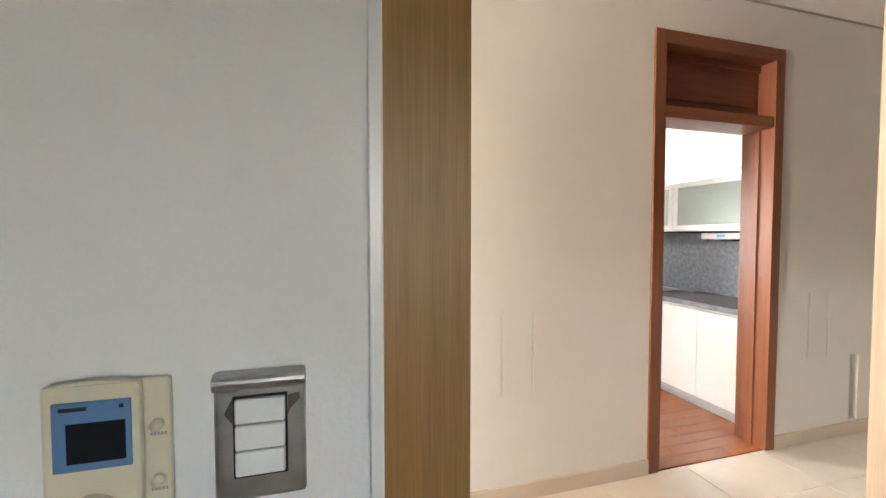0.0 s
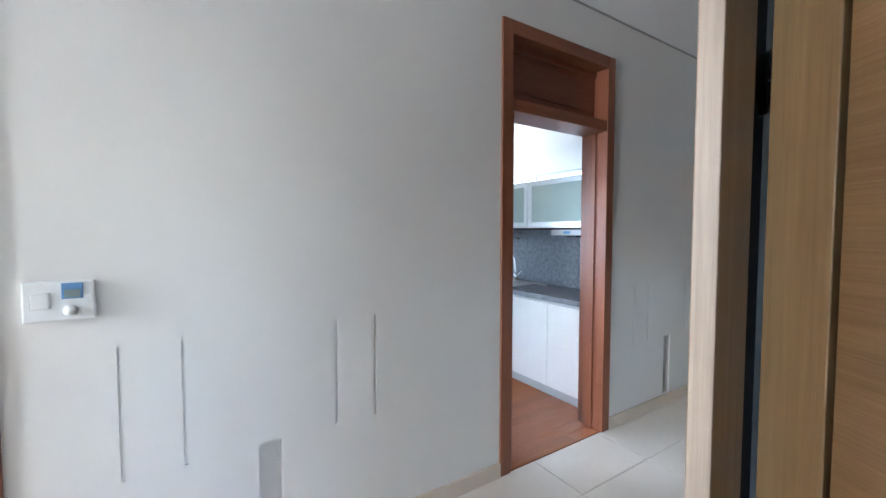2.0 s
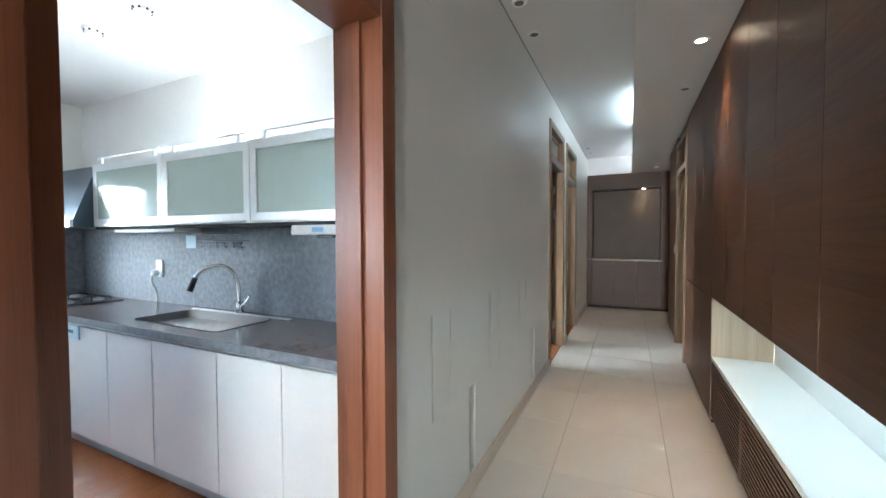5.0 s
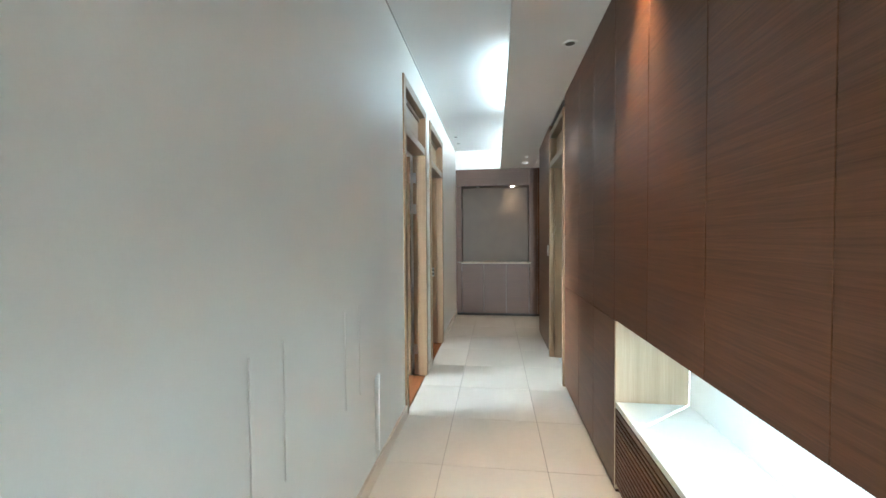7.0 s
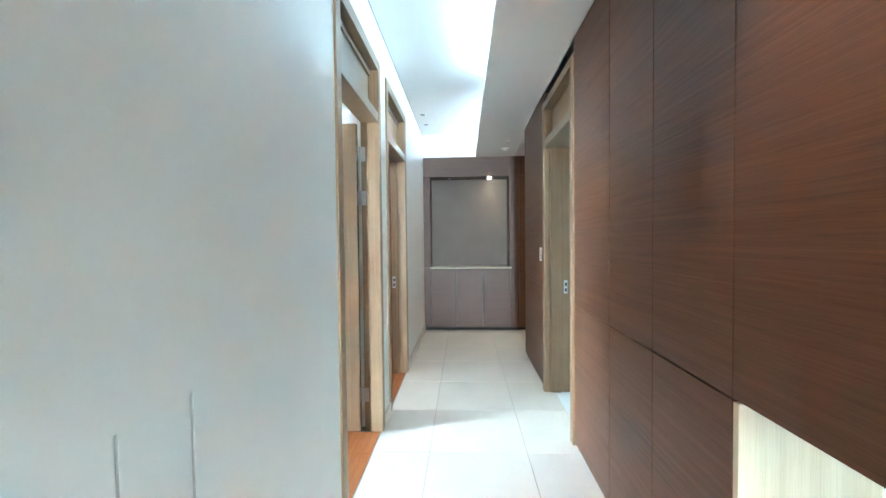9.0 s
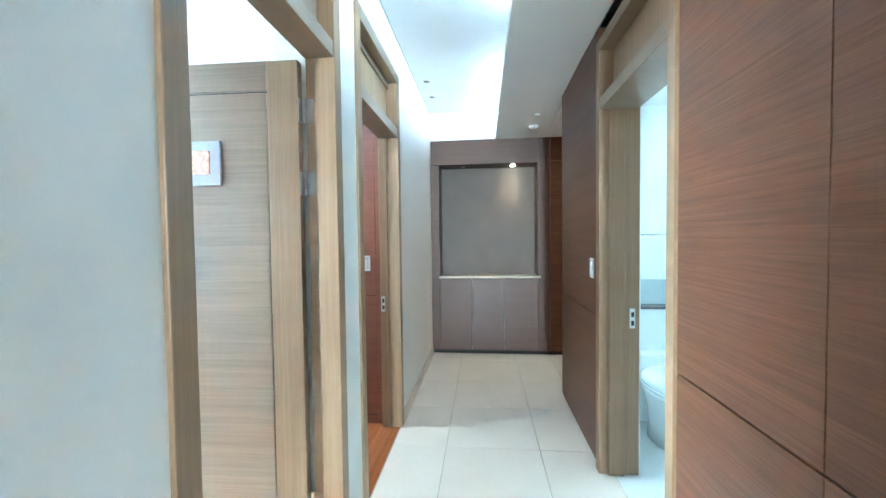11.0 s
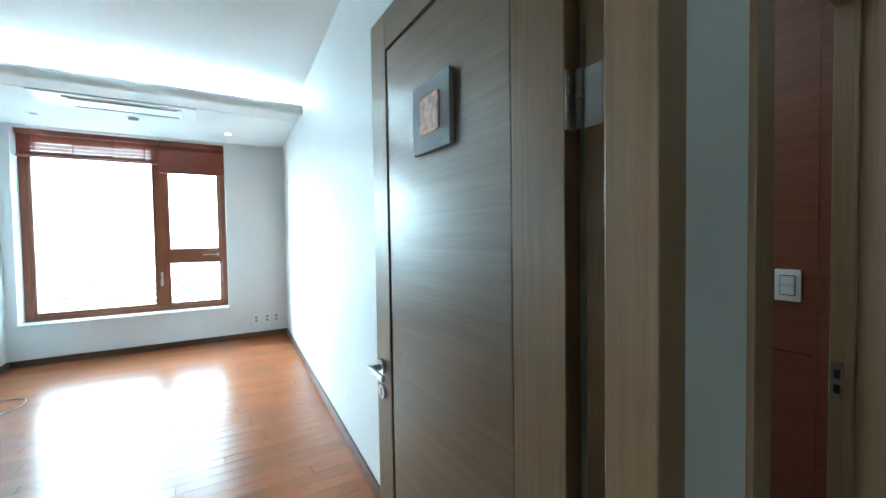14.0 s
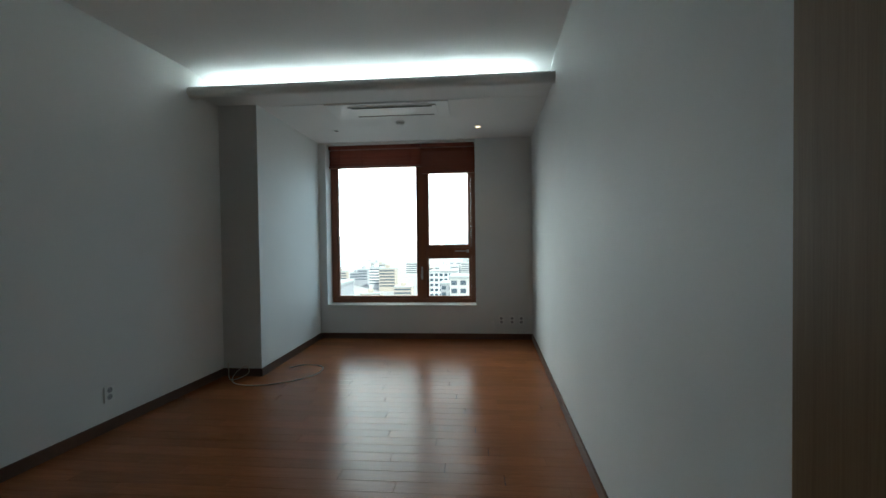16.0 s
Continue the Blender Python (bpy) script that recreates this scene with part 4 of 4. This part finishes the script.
part("sheet", box(4.094, 4.0995, 4.53, 4.64, 1.25, 1.34, bevel=0.001), plain("pale_blue_card", (0.5, 0.62, 0.68), 0.6), card)
ctl = thing("hob_control", (KX - 0.02, 4.97, 0.745), "pale blue control plate on the base cabinet front", "control panel")
part("plate", box(KX - 0.012, KX - 0.001, 4.86, 5.12, 0.70, 0.782, bevel=0.003), plain("pale_blue_plastic", (0.45, 0.60, 0.68), 0.4), ctl)
part("dial", box(KX - 0.016, KX - 0.0118, 5.02, 5.07, 0.722, 0.764, bevel=0.002), BLACK, ctl)
part("label", box(KX - 0.0135, KX - 0.0118, 4.92, 4.98, 0.735, 0.755), BLACK, ctl)
detector(3.51, 3.976, 2.45, "white round smoke detector on the kitchen ceiling")
detector(3.51, 4.44, 2.45, "white round smoke detector on the kitchen ceiling")
kl = thing("ceiling_lamp", (2.9, 4.2, 2.45), "square white kitchen ceiling lamp", "lamp")
part("frame", box(2.4, 3.4, 3.7, 4.7, 2.425, 2.45, bevel=0.004), WHITE, kl)


# ---- bathroom seen through its door ----
bath = thing("toilet", (8.35, 0.78, 0), "white porcelain toilet with closed lid", "toilet")
def oval(cx, cy, rx, ry, z, n=28):
    return [(cx + rx * math.cos(2 * math.pi * k / n) * (1.0 if math.cos(2 * math.pi * k / n) < 0 else 0.85), cy + ry * math.sin(2 * math.pi * k / n), z) for k in range(n)]
def loft(sections, bm=None):
    bm = bm or bmesh.new()
    rs = [[bm.verts.new(p) for p in s] for s in sections]
    for r0, r1 in zip(rs, rs[1:]):
        for k in range(len(r0)):
            bm.faces.new((r0[k], r0[(k + 1) % len(r0)], r1[(k + 1) % len(r0)], r1[k]))
    bm.faces.new(rs[0][::-1]), bm.faces.new(rs[-1])
    return bm
smooth(part("bowl", loft([oval(8.40, 0.74, 0.20, 0.12, 0), oval(8.40, 0.74, 0.19, 0.115, 0.12), oval(8.33, 0.74, 0.24, 0.15, 0.25), oval(8.30, 0.74, 0.30, 0.185, 0.36), oval(8.30, 0.74, 0.31, 0.19, 0.39)]), PORCELAIN, bath))
smooth(part("seat", loft([oval(8.30, 0.74, 0.315, 0.195, 0.392), oval(8.30, 0.74, 0.32, 0.20, 0.402), oval(8.30, 0.74, 0.315, 0.195, 0.412)]), PORCELAIN, bath))
smooth(part("lid", loft([oval(8.30, 0.74, 0.315, 0.195, 0.415), oval(8.30, 0.74, 0.32, 0.20, 0.43), oval(8.30, 0.74, 0.29, 0.175, 0.445)]), PORCELAIN, bath))
part("cistern", box(8.55, 8.738, 0.53, 0.95, 0.36, 0.52, bevel=0.02), PORCELAIN, bath)
ledge = thing("bathroom_ledge", (8.70, 0.2, 0.84), "dark stone ledge along the tiled wall", "shelf")
part("slab", box(8.62, 8.739, -1.19, 1.05, 0.828, 0.848, bevel=0.003), GRANITE, ledge)
part("upstand", box(8.728, 8.739, -1.19, 1.05, 0.849, 1.03), plain("grey_tile_band", (0.42, 0.47, 0.48), 0.25), ledge, "grey tile band")
part("lower_panel", box(8.66, 8.739, -1.19, 1.05, 0.0, 0.827), BATH_TILE, ledge)
scr = thing("shower_screen", (8.2, 0.0, 0), "greenish glass shower screen with metal frame", "shower screen")
part("pane", box(7.65, 8.60, 0.395, 0.403, 0.02, 1.95), GREEN_GLASS, scr).visible_shadow = False
part("frame", box(8.58, 8.62, 0.385, 0.413, 0.0, 1.97, bevel=0.003), ALU, scr)
part("top_rail", box(7.65, 8.62, 0.388, 0.41, 1.95, 1.975, bevel=0.003), ALU, scr)
rail = thing("towel_rail", (8.7, 0.75, 1.36), "chrome towel rail on the tiled wall", "towel rail")
part("bar", rod((8.69, 0.5, 1.36), (8.69, 1.0, 1.36), 0.008, 12), CHROME, rail)
for y in (0.5, 1.0):
    part("bracket", rod((8.69, y, 1.36), (8.739, y, 1.36), 0.011, 12), CHROME, rail)

# closet wall seams
for z in (0.94, 0.06):
    strip("trim_closet_seam", (8.4775, 8.48, 2.74, 4.79, z, z + 0.004), GAP, "thin dark joint in the closet veneer")


# ---- wardrobe just inside the bedroom door ----
wd = thing("built_in_wardrobe", (5.2, 3.15, 0), "dark walnut built-in wardrobe beside the bedroom door", "wardrobe")
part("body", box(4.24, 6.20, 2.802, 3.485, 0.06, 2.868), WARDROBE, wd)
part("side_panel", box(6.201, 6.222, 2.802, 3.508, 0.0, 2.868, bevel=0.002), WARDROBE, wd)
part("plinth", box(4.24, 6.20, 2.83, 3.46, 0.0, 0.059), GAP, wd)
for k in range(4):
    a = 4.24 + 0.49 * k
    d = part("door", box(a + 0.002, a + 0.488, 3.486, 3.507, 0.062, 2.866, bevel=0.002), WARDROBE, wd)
    hx = a + (0.45 if k % 2 == 0 else 0.04)
    part("handle", rod((hx, 3.525, 0.95), (hx, 3.525, 1.25), 0.006, 10), ALU, d)


# ---- bedroom ----
def along(a, b, y):
    return a[0] + (b[0] - a[0]) * (y - a[1]) / (b[1] - a[1])
BH, BT = 0.075, 0.014
xa, xb = along(EAST_A, EAST_B, 2.76), along(EAST_A, EAST_B, WY)
tagged(part("baseboard", prism([(xa - BT, 2.80), (xb - BT, WY - 0.001), (xb - 0.0005, WY - 0.001), (xa - 0.0005, 2.80)], 0, BH, "z"), BASEBOARD, kind="structure"), "dark brown wooden skirting in the bedroom", "baseboard")
strip("baseboard", (4.2205, 4.234, 3.52, 5.0, 0, BH), BASEBOARD, "dark brown wooden skirting in the bedroom", "baseboard")
xa, xb = along(WEST_A, WEST_B, 5.0), along(WEST_A, WEST_B, 6.73)
tagged(part("baseboard", prism([(xa + BT, 5.001), (xb + BT, 6.73), (xb + 0.0005, 6.73), (xa + 0.0005, 5.001)], 0, BH, "z"), BASEBOARD, kind="structure"), "dark brown wooden skirting in the bedroom", "baseboard")
for b in ((4.38, 4.77, 6.735 - BT, 6.7345), (4.7555, 4.77, 6.735, WY - BT), (4.77, RX - 0.01, WY - BT, WY - 0.0005)):
    strip("baseboard", (*b, 0, BH), BASEBOARD, "dark brown wooden skirting in the bedroom", "baseboard")

WX0, WX1, WZ0, WZ1 = 4.855, 6.88, 0.457, 2.64
win = thing("window_1", (5.87, WY + 0.2, WZ0), "large red-brown framed window with a fixed and an opening light", "window", kind="structure")
part("window_sill", box(WX0 - 0.01, WX1 + 0.015, WY - 0.02, WY + 0.19, WZ0 - 0.022, WZ0 + 0.004, bevel=0.004), plain("white_stone_sill", (0.74, 0.74, 0.71), 0.3), win, "white stone sill")
GY0, GY1 = WY + 0.19, WY + 0.26
for name, b in (("frame_side", (WX0, WX0 + 0.065, WZ0, WZ1)), ("frame_side", (WX1 - 0.06, WX1, WZ0, WZ1)), ("frame_head", (WX0 + 0.065, WX1 - 0.06, WZ1 - 0.07, WZ1)),
                ("frame_bottom", (WX0 + 0.065, WX1 - 0.06, WZ0, WZ0 + 0.06)), ("mullion", (6.10, 6.20, WZ0 + 0.06, WZ1 - 0.07)), ("transom", (6.20, WX1 - 0.06, 1.10, 1.22))):
    part(name, box(b[0], b[1], GY0, GY1, b[2], b[3], bevel=0.004), RED_V, win)
def sash(x0, x1, z0, z1, w, y0, y1):
    s = part("sash", box(x0, x0 + w, y0, y1, z0, z1, bevel=0.003), RED_V, win)
    part("sash_side", box(x1 - w, x1, y0, y1, z0, z1, bevel=0.003), RED_V, s)
    part("sash_rail", box(x0 + w, x1 - w, y0, y1, z1 - w, z1, bevel=0.003), RED_V, s)
    part("sash_rail", box(x0 + w, x1 - w, y0, y1, z0, z0 + w, bevel=0.003), RED_V, s)
    part("pane", box(x0 + w - 0.005, x1 - w + 0.005, (y0 + y1) / 2 - 0.003, (y0 + y1) / 2 + 0.003, z0 + w - 0.005, z1 - w + 0.005), GLASS, s).visible_shadow = False
sash(WX0 + 0.066, 6.099, WZ0 + 0.061, WZ1 - 0.071, 0.035, GY0 + 0.01, GY1 - 0.01)
sash(6.201, WX1 - 0.061, 1.221, WZ1 - 0.071, 0.04, GY0 - 0.015, GY1 - 0.02)
sash(6.201, WX1 - 0.061, WZ0 + 0.061, 1.099, 0.03, GY0 + 0.01, GY1 - 0.01)
bm = box(6.60, 6.78, GY0 - 0.05, GY0 - 0.035, 1.165, 1.18, bevel=0.003)
box(6.76, 6.79, GY0 - 0.04, GY0 - 0.012, 1.15, 1.195, bevel=0.003, bm=bm)
part("handle", bm, ALU, win, "satin window handle")
bm = box(6.13, 6.15, GY0 - 0.03, GY0 - 0.001, 0.78, 0.96, bevel=0.004)
box(6.125, 6.155, GY0 - 0.045, GY0 - 0.03, 0.80, 0.86, bevel=0.003, bm=bm)
part("latch", bm, ALU, win, "satin latch")
def blind(x0, x1, z_low, n_gap, label):
    b = thing("venetian_blind", ((x0 + x1) / 2, WY + 0.13, WZ1), label, "blind", "wooden blinds")
    part("head_rail", box(x0, x1, WY + 0.09, WY + 0.165, WZ1 - 0.05, WZ1 - 0.001, bevel=0.003), BLIND_RED, b)
    zs = [WZ1 - 0.085 - 0.042 * k for k in range(n_gap)]
    for z in zs:
        part("slat", prism([(WY + 0.134, z - 0.0182), (WY + 0.138, z - 0.0182), (WY + 0.110, z + 0.0172), (WY + 0.106, z + 0.0172)], x0 + 0.005, x1 - 0.005, "x"), BLIND_RED, b)
    z = zs[-1] - 0.027
    while z > z_low + 0.02:
        part("slat", box(x0 + 0.005, x1 - 0.005, WY + 0.095, WY + 0.155, z - 0.0026, z + 0.0026), BLIND_RED, b)
        z -= 0.0058
    part("bottom_rail", box(x0 + 0.003, x1 - 0.003, WY + 0.092, WY + 0.158, z_low, z_low + 0.016, bevel=0.003), BLIND_RED, b)
    for f in (0.12, 0.38, 0.66, 0.9) if x1 - x0 > 1 else (0.2, 0.8):
        x = x0 + f * (x1 - x0)
        part("ladder_cord", box(x - 0.006, x + 0.006, WY + 0.089, WY + 0.0915, z_low, WZ1 - 0.05), BLIND_RED, b)
blind(WX0 + 0.01, 6.145, 2.335, 5, "red-brown wooden blind drawn up over the wide pane")
blind(6.155, WX1 - 0.01, 2.235, 1, "red-brown wooden blind drawn up over the narrow pane")

ac = thing("ceiling_air_conditioner", (6.0, 7.03, 2.66), "white two-way ceiling cassette air conditioner", "air conditioner")
part("body", box(5.41, 6.62, 6.80, 7.25, 2.644, 2.6595, bevel=0.004), WHITE, ac)
part("grille", box(5.62, 6.50, 6.86, 7.18, 2.632, 2.645, bevel=0.004), WHITE, ac)
for y in (6.885, 7.135):
    part("air_slot", box(5.66, 6.46, y - 0.02, y + 0.02, 2.629, 2.633), plain("slot_grey", (0.22, 0.22, 0.2), 0.6) if y < 7 else bpy.data.materials["slot_grey"], ac, "dark air slot")
    part("flap", box(5.66, 6.46, y - 0.004, y + 0.012, 2.625, 2.629, bevel=0.001), WHITE, ac)
detector(6.04, 7.44, 2.66, "white round smoke detector on the bedroom ceiling")
downlight(5.21, 7.70, 2.66, False, "bedroom downlights", "unlit downlight in the bedroom ceiling")
downlight(6.92, 7.72, 2.66, True, "bedroom downlights", "lit warm downlight in the bedroom ceiling")

def socket(x, y, z, facing, w, label, cat="socket"):
    m = Matrix.Translation((x, y, z)) @ pose(0, 0, 0, 0, 0, {"y-": 0, "x+": 90}[facing])
    s = thing("wall_socket", (x, y, z), label, cat, "bedroom sockets")
    def put(bm):
        bmesh.ops.transform(bm, matrix=m, verts=bm.verts)
        return bm
    part("plate", put(box(-w / 2, w / 2, -0.008, -0.0002, -0.058, 0.058, bevel=0.002)), WHITE, s)
    for dz in (-0.024, 0.024):
        o = part("outlet", put(rod((0, -0.0078, dz), (0, -0.0105, dz), 0.019, 20)), PAPER, s, "round socket outlet")
        bm = rod((-0.008, -0.0106, dz), (-0.008, -0.0112, dz), 0.003, 8)
        rod((0.008, -0.0106, dz), (0.008, -0.0112, dz), 0.003, 8, bm=bm)
        part("pin_hole", put(bm), BLACK, o)
for x in (7.21, 7.35, 7.47):
    socket(x, WY, 0.255, "y-", 0.072, "white wall socket near the floor under the window wall")
socket(along(WEST_A, WEST_B, 5.60), 5.60, 0.26, "x+", 0.075, "white wall socket on the bedroom wall")
stub = thing("cable_outlet", (7.10, WY, 0.2), "small white cable outlet with a short lead", "socket")
part("plate", box(7.075, 7.115, WY - 0.012, WY - 0.0005, 0.20, 0.24, bevel=0.003), WHITE, stub)
smooth(part("lead", tube([(7.10, WY - 0.008, 0.20), (7.12, WY - 0.02, 0.15), (7.09, WY - 0.02, 0.11), (7.07, WY - 0.018, BH + 0.004)], 0.0035, 6), WHITE, stub))
cord = thing("loose_cable", (4.75, 6.5, 0.0), "loose pale telephone cable lying on the floor", "cable")
smooth(part("coil", tube([(4.42, 6.72, 0.13), (4.46, 6.66, 0.08), (4.54, 6.58, 0.012), (4.66, 6.66, 0.05), (4.62, 6.69, 0.11), (4.55, 6.63, 0.06), (4.60, 6.52, 0.008), (4.85, 6.47, 0.005), (5.10, 6.58, 0.005),
                          (5.28, 6.78, 0.005), (5.26, 7.02, 0.005), (5.05, 7.08, 0.005), (4.92, 6.98, 0.006)], 0.0042, 7), plain("pale_cable", (0.55, 0.47, 0.38), 0.5), cord))


# ---- the city outside ----
GZ = -52.0
tagged(part("ground", box(-1500, 1500, 30, 3000, GZ - 1, GZ), plain("city_ground", (0.33, 0.33, 0.32), 0.9, scale=0.02, grain=0.3), kind="structure"), "pale hazy city ground far below the window", "ground")
bm = bmesh.new()
vs = [[bm.verts.new((1800 * math.sin(a), 1800 * math.cos(a), z)) for a in (radians(-65 + 6.5 * k) for k in range(21))] for z in (GZ, 1700)]
for k in range(20):
    bm.faces.new((vs[0][k], vs[0][k + 1], vs[1][k + 1], vs[1][k]))
haze, nt, b = base_mat("bright_hazy_sky")
tc = nt.nodes.new("ShaderNodeSeparateXYZ")
nt.links.new(coords(nt, (1 / 1800,) * 3), tc.inputs[0])
nt.links.new(ramp(nt, tc.outputs["X"], [(0.0, (0.95, 0.98, 1.0)), (0.06, (0.62, 0.82, 1.0))]), b.inputs["Emission Color"])
glow = nt.nodes.new("ShaderNodeMapRange")
for k, v in (("From Min", -0.55), ("From Max", 0.05), ("To Min", 4.6), ("To Max", 1.1)):
    glow.inputs[k].default_value = v
nt.links.new(tc.outputs["X"], glow.inputs["Value"])
nt.links.new(glow.outputs["Result"], b.inputs["Emission Strength"])
b.inputs["Base Color"].default_value = (0.5, 0.5, 0.5, 1)
tagged(part("backdrop", bm, haze, kind="structure"), "bright hazy pale sky beyond the city", "sky")

FACADES = [plain("facade_pale", (0.62, 0.61, 0.58), 0.8, scale=0.1, grain=1.0), plain("facade_grey", (0.40, 0.41, 0.43), 0.8, scale=0.1, grain=1.0),
           plain("facade_tan", (0.50, 0.44, 0.37), 0.8, scale=0.1, grain=1.0), plain("facade_white", (0.74, 0.74, 0.73), 0.8, scale=0.1, grain=1.0)]
PANES = plain("far_window_glass", (0.10, 0.13, 0.16), 0.15)
ROOFS = plain("flat_roof", (0.42, 0.45, 0.44), 0.9, scale=0.1, grain=1.0)


def building(x, y, w, d, h, mat, storey, bay, label, detailed=True):
    z1 = GZ + h
    b = thing("apartment_building", (x, y, GZ), label, "building", "city buildings")
    part("wall", box(x - w / 2, x + w / 2, y, y + d, GZ, z1), mat, b)
    part("roof", box(x - w / 2 - 0.3, x + w / 2 + 0.3, y - 0.3, y + d + 0.3, z1, z1 + 0.9), ROOFS, b)
    part("roof_house", box(x - w * 0.15, x + w * 0.12, y + d * 0.3, y + d * 0.6, z1 + 0.9, z1 + 4.0), mat, b)
    rows, cols = max(1, int(h / storey) - 1), max(1, int(w / bay))
    for r in range(min(rows, 9)):
        z = z1 - (r + 1) * storey
        if detailed:
            for c in range(cols):
                xc = x - w / 2 + (c + 0.5) * w / cols
                part("window", box(xc - bay * 0.33, xc + bay * 0.33, y - 0.12, y + 0.1, z + storey * 0.2, z + storey * 0.75), PANES, b)
        else:
            part("window_band", box(x - w / 2 + 0.5, x + w / 2 - 0.5, y - 0.12, y + 0.1, z + storey * 0.25, z + storey * 0.7), PANES, b)
    return b


building(14, 165, 34, 16, 38, FACADES[0], 3.4, 3.6, "pale concrete apartment block seen from the window")
building(33, 190, 22, 16, 50, FACADES[1], 3.4, 3.2, "grey apartment tower seen from the window")
building(4, 215, 30, 16, 30, FACADES[1], 3.4, 3.4, "grey office block seen from the window")
building(-44, 120, 20, 14, 40, FACADES[1], 3.6, 5.0, "grey block with a pale blue roof")
building(-12, 250, 18, 14, 34, FACADES[3], 3.2, 3.0, "white apartment block among low houses")
for k in range(90):
    y = random.uniform(150, 620)
    x = random.uniform(-0.95, 0.55) * y * 0.75
    if abs(x - 14) < 30 and y < 235 or abs(x - 33) < 18 and y < 215 or abs(x + 42) < 20 and y < 150 or abs(x + 12) < 16 and 230 < y < 275:
        continue
    tall = y > 420
    building(x, y, random.uniform(9, 22), random.uniform(9, 16), random.uniform(7, 17) + (8 if tall else 0), random.choice(FACADES), 3.3, 4.0, "low pale city house far below", detailed=False)
# air haze is painted into the far city's pale colour
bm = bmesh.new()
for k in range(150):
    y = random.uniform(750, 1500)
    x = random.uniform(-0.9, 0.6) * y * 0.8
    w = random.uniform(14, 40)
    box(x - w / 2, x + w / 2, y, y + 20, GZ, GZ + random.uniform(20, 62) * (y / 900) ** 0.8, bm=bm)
tagged(part("far_city", bm, plain("far_city_haze_tint", (0.72, 0.76, 0.80), 0.9, scale=0.01, grain=0.1), kind="stuff"), "blocks of the distant city, haze painted in as a pale tint", "city")
# the towers' blue-grey likewise carries the haze of distance
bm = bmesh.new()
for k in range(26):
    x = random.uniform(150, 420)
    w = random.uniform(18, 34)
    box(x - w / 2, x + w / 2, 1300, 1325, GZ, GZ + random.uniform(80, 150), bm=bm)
tagged(part("far_skyline", bm, plain("far_towers_haze_tint", (0.30, 0.36, 0.43), 0.9, scale=0.01, grain=0.1), kind="stuff"), "skyline of distant towers, haze painted in as blue-grey", "city")


# ---- floor pieces: tiles and planks ----
shared = {}


def piece(name, key, size, at, material, parent, bevel):
    if key not in shared:
        w, d, t = size
        bm = bmesh.new()
        lo = [bm.verts.new((sx * w / 2, sy * d / 2, -t)) for sx, sy in ((-1, -1), (1, -1), (1, 1), (-1, 1))]
        mi = [bm.verts.new((sx * w / 2, sy * d / 2, -bevel)) for sx, sy in ((-1, -1), (1, -1), (1, 1), (-1, 1))]
        hi = [bm.verts.new((sx * (w / 2 - bevel), sy * (d / 2 - bevel), 0)) for sx, sy in ((-1, -1), (1, -1), (1, 1), (-1, 1))]
        for a, b in ((lo, mi), (mi, hi)):
            for k in range(4):
                bm.faces.new((a[k], a[(k + 1) % 4], b[(k + 1) % 4], b[k]))
        bm.faces.new(hi)
        me = bpy.data.meshes.new(name)
        bm.to_mesh(me)
        bm.free()
        me.materials.append(material)
        shared[key] = me
    ob = new(name, shared[key])
    ob.parent = parent
    ob.location = at
    return ob


TS, GJ = 0.598, 0.0032
ys = [1.217, 1.605, 1.605 + TS, L + 0.012]
x = 3.42 - 13 * TS
while x < FAR + 0.1:
    for y0, y1 in zip(ys, ys[1:]):
        w, d = TS - GJ, y1 - y0 - GJ
        piece("tile", ("tile", round(d, 3)), (w, d, 0.006), (x + TS / 2, (y0 + y1) / 2, 0.0), TILE, floor_corridor, 0.0009)
    x += TS
for k in range(2):
    for j in range(5):
        piece("tile", ("tile_hall",), (TS - GJ, TS - GJ, 0.006), (9.05 + TS * (k + 0.5), 1.215 - TS * (j + 0.5), 0.0), TILE, floor_corridor, 0.0009)


def planks(parent, x0, x1, y0, y1, width, length, edge=None):
    row, y = 0, y0
    while y < y1 - 0.01:
        w = min(width, y1 - y)
        lo = x0(y + w / 2) if callable(x0) else x0
        hi = x1(y + w / 2) if callable(x1) else x1
        x = lo - length * ((row * 0.37) % 1.0)
        while x < hi - 0.01:
            a, b = max(x, lo), min(x + length, hi)
            if b - a > 0.02:
                piece("plank", ("plank", round(w, 3), round(b - a, 2)), (round(b - a, 2) - 0.0012, w - 0.0010, 0.012), ((a + b) / 2, y + w / 2, 0.0), FLOOR_WOOD, parent, 0.0007)
            x += length
        row, y = row + 1, y + width


planks(floor_bedroom, lambda y: 4.22 if y < 5.0 else along(WEST_A, WEST_B, y) if y < 6.735 else 4.755, lambda y: along(EAST_A, EAST_B, max(y, 2.75)) if y > 2.75 else 7.25, L + 0.02, WY, 0.095, 0.92)
planks(floor_kitchen, 2.3, 3.66, L + 0.02, 6.05, 0.095, 0.92)
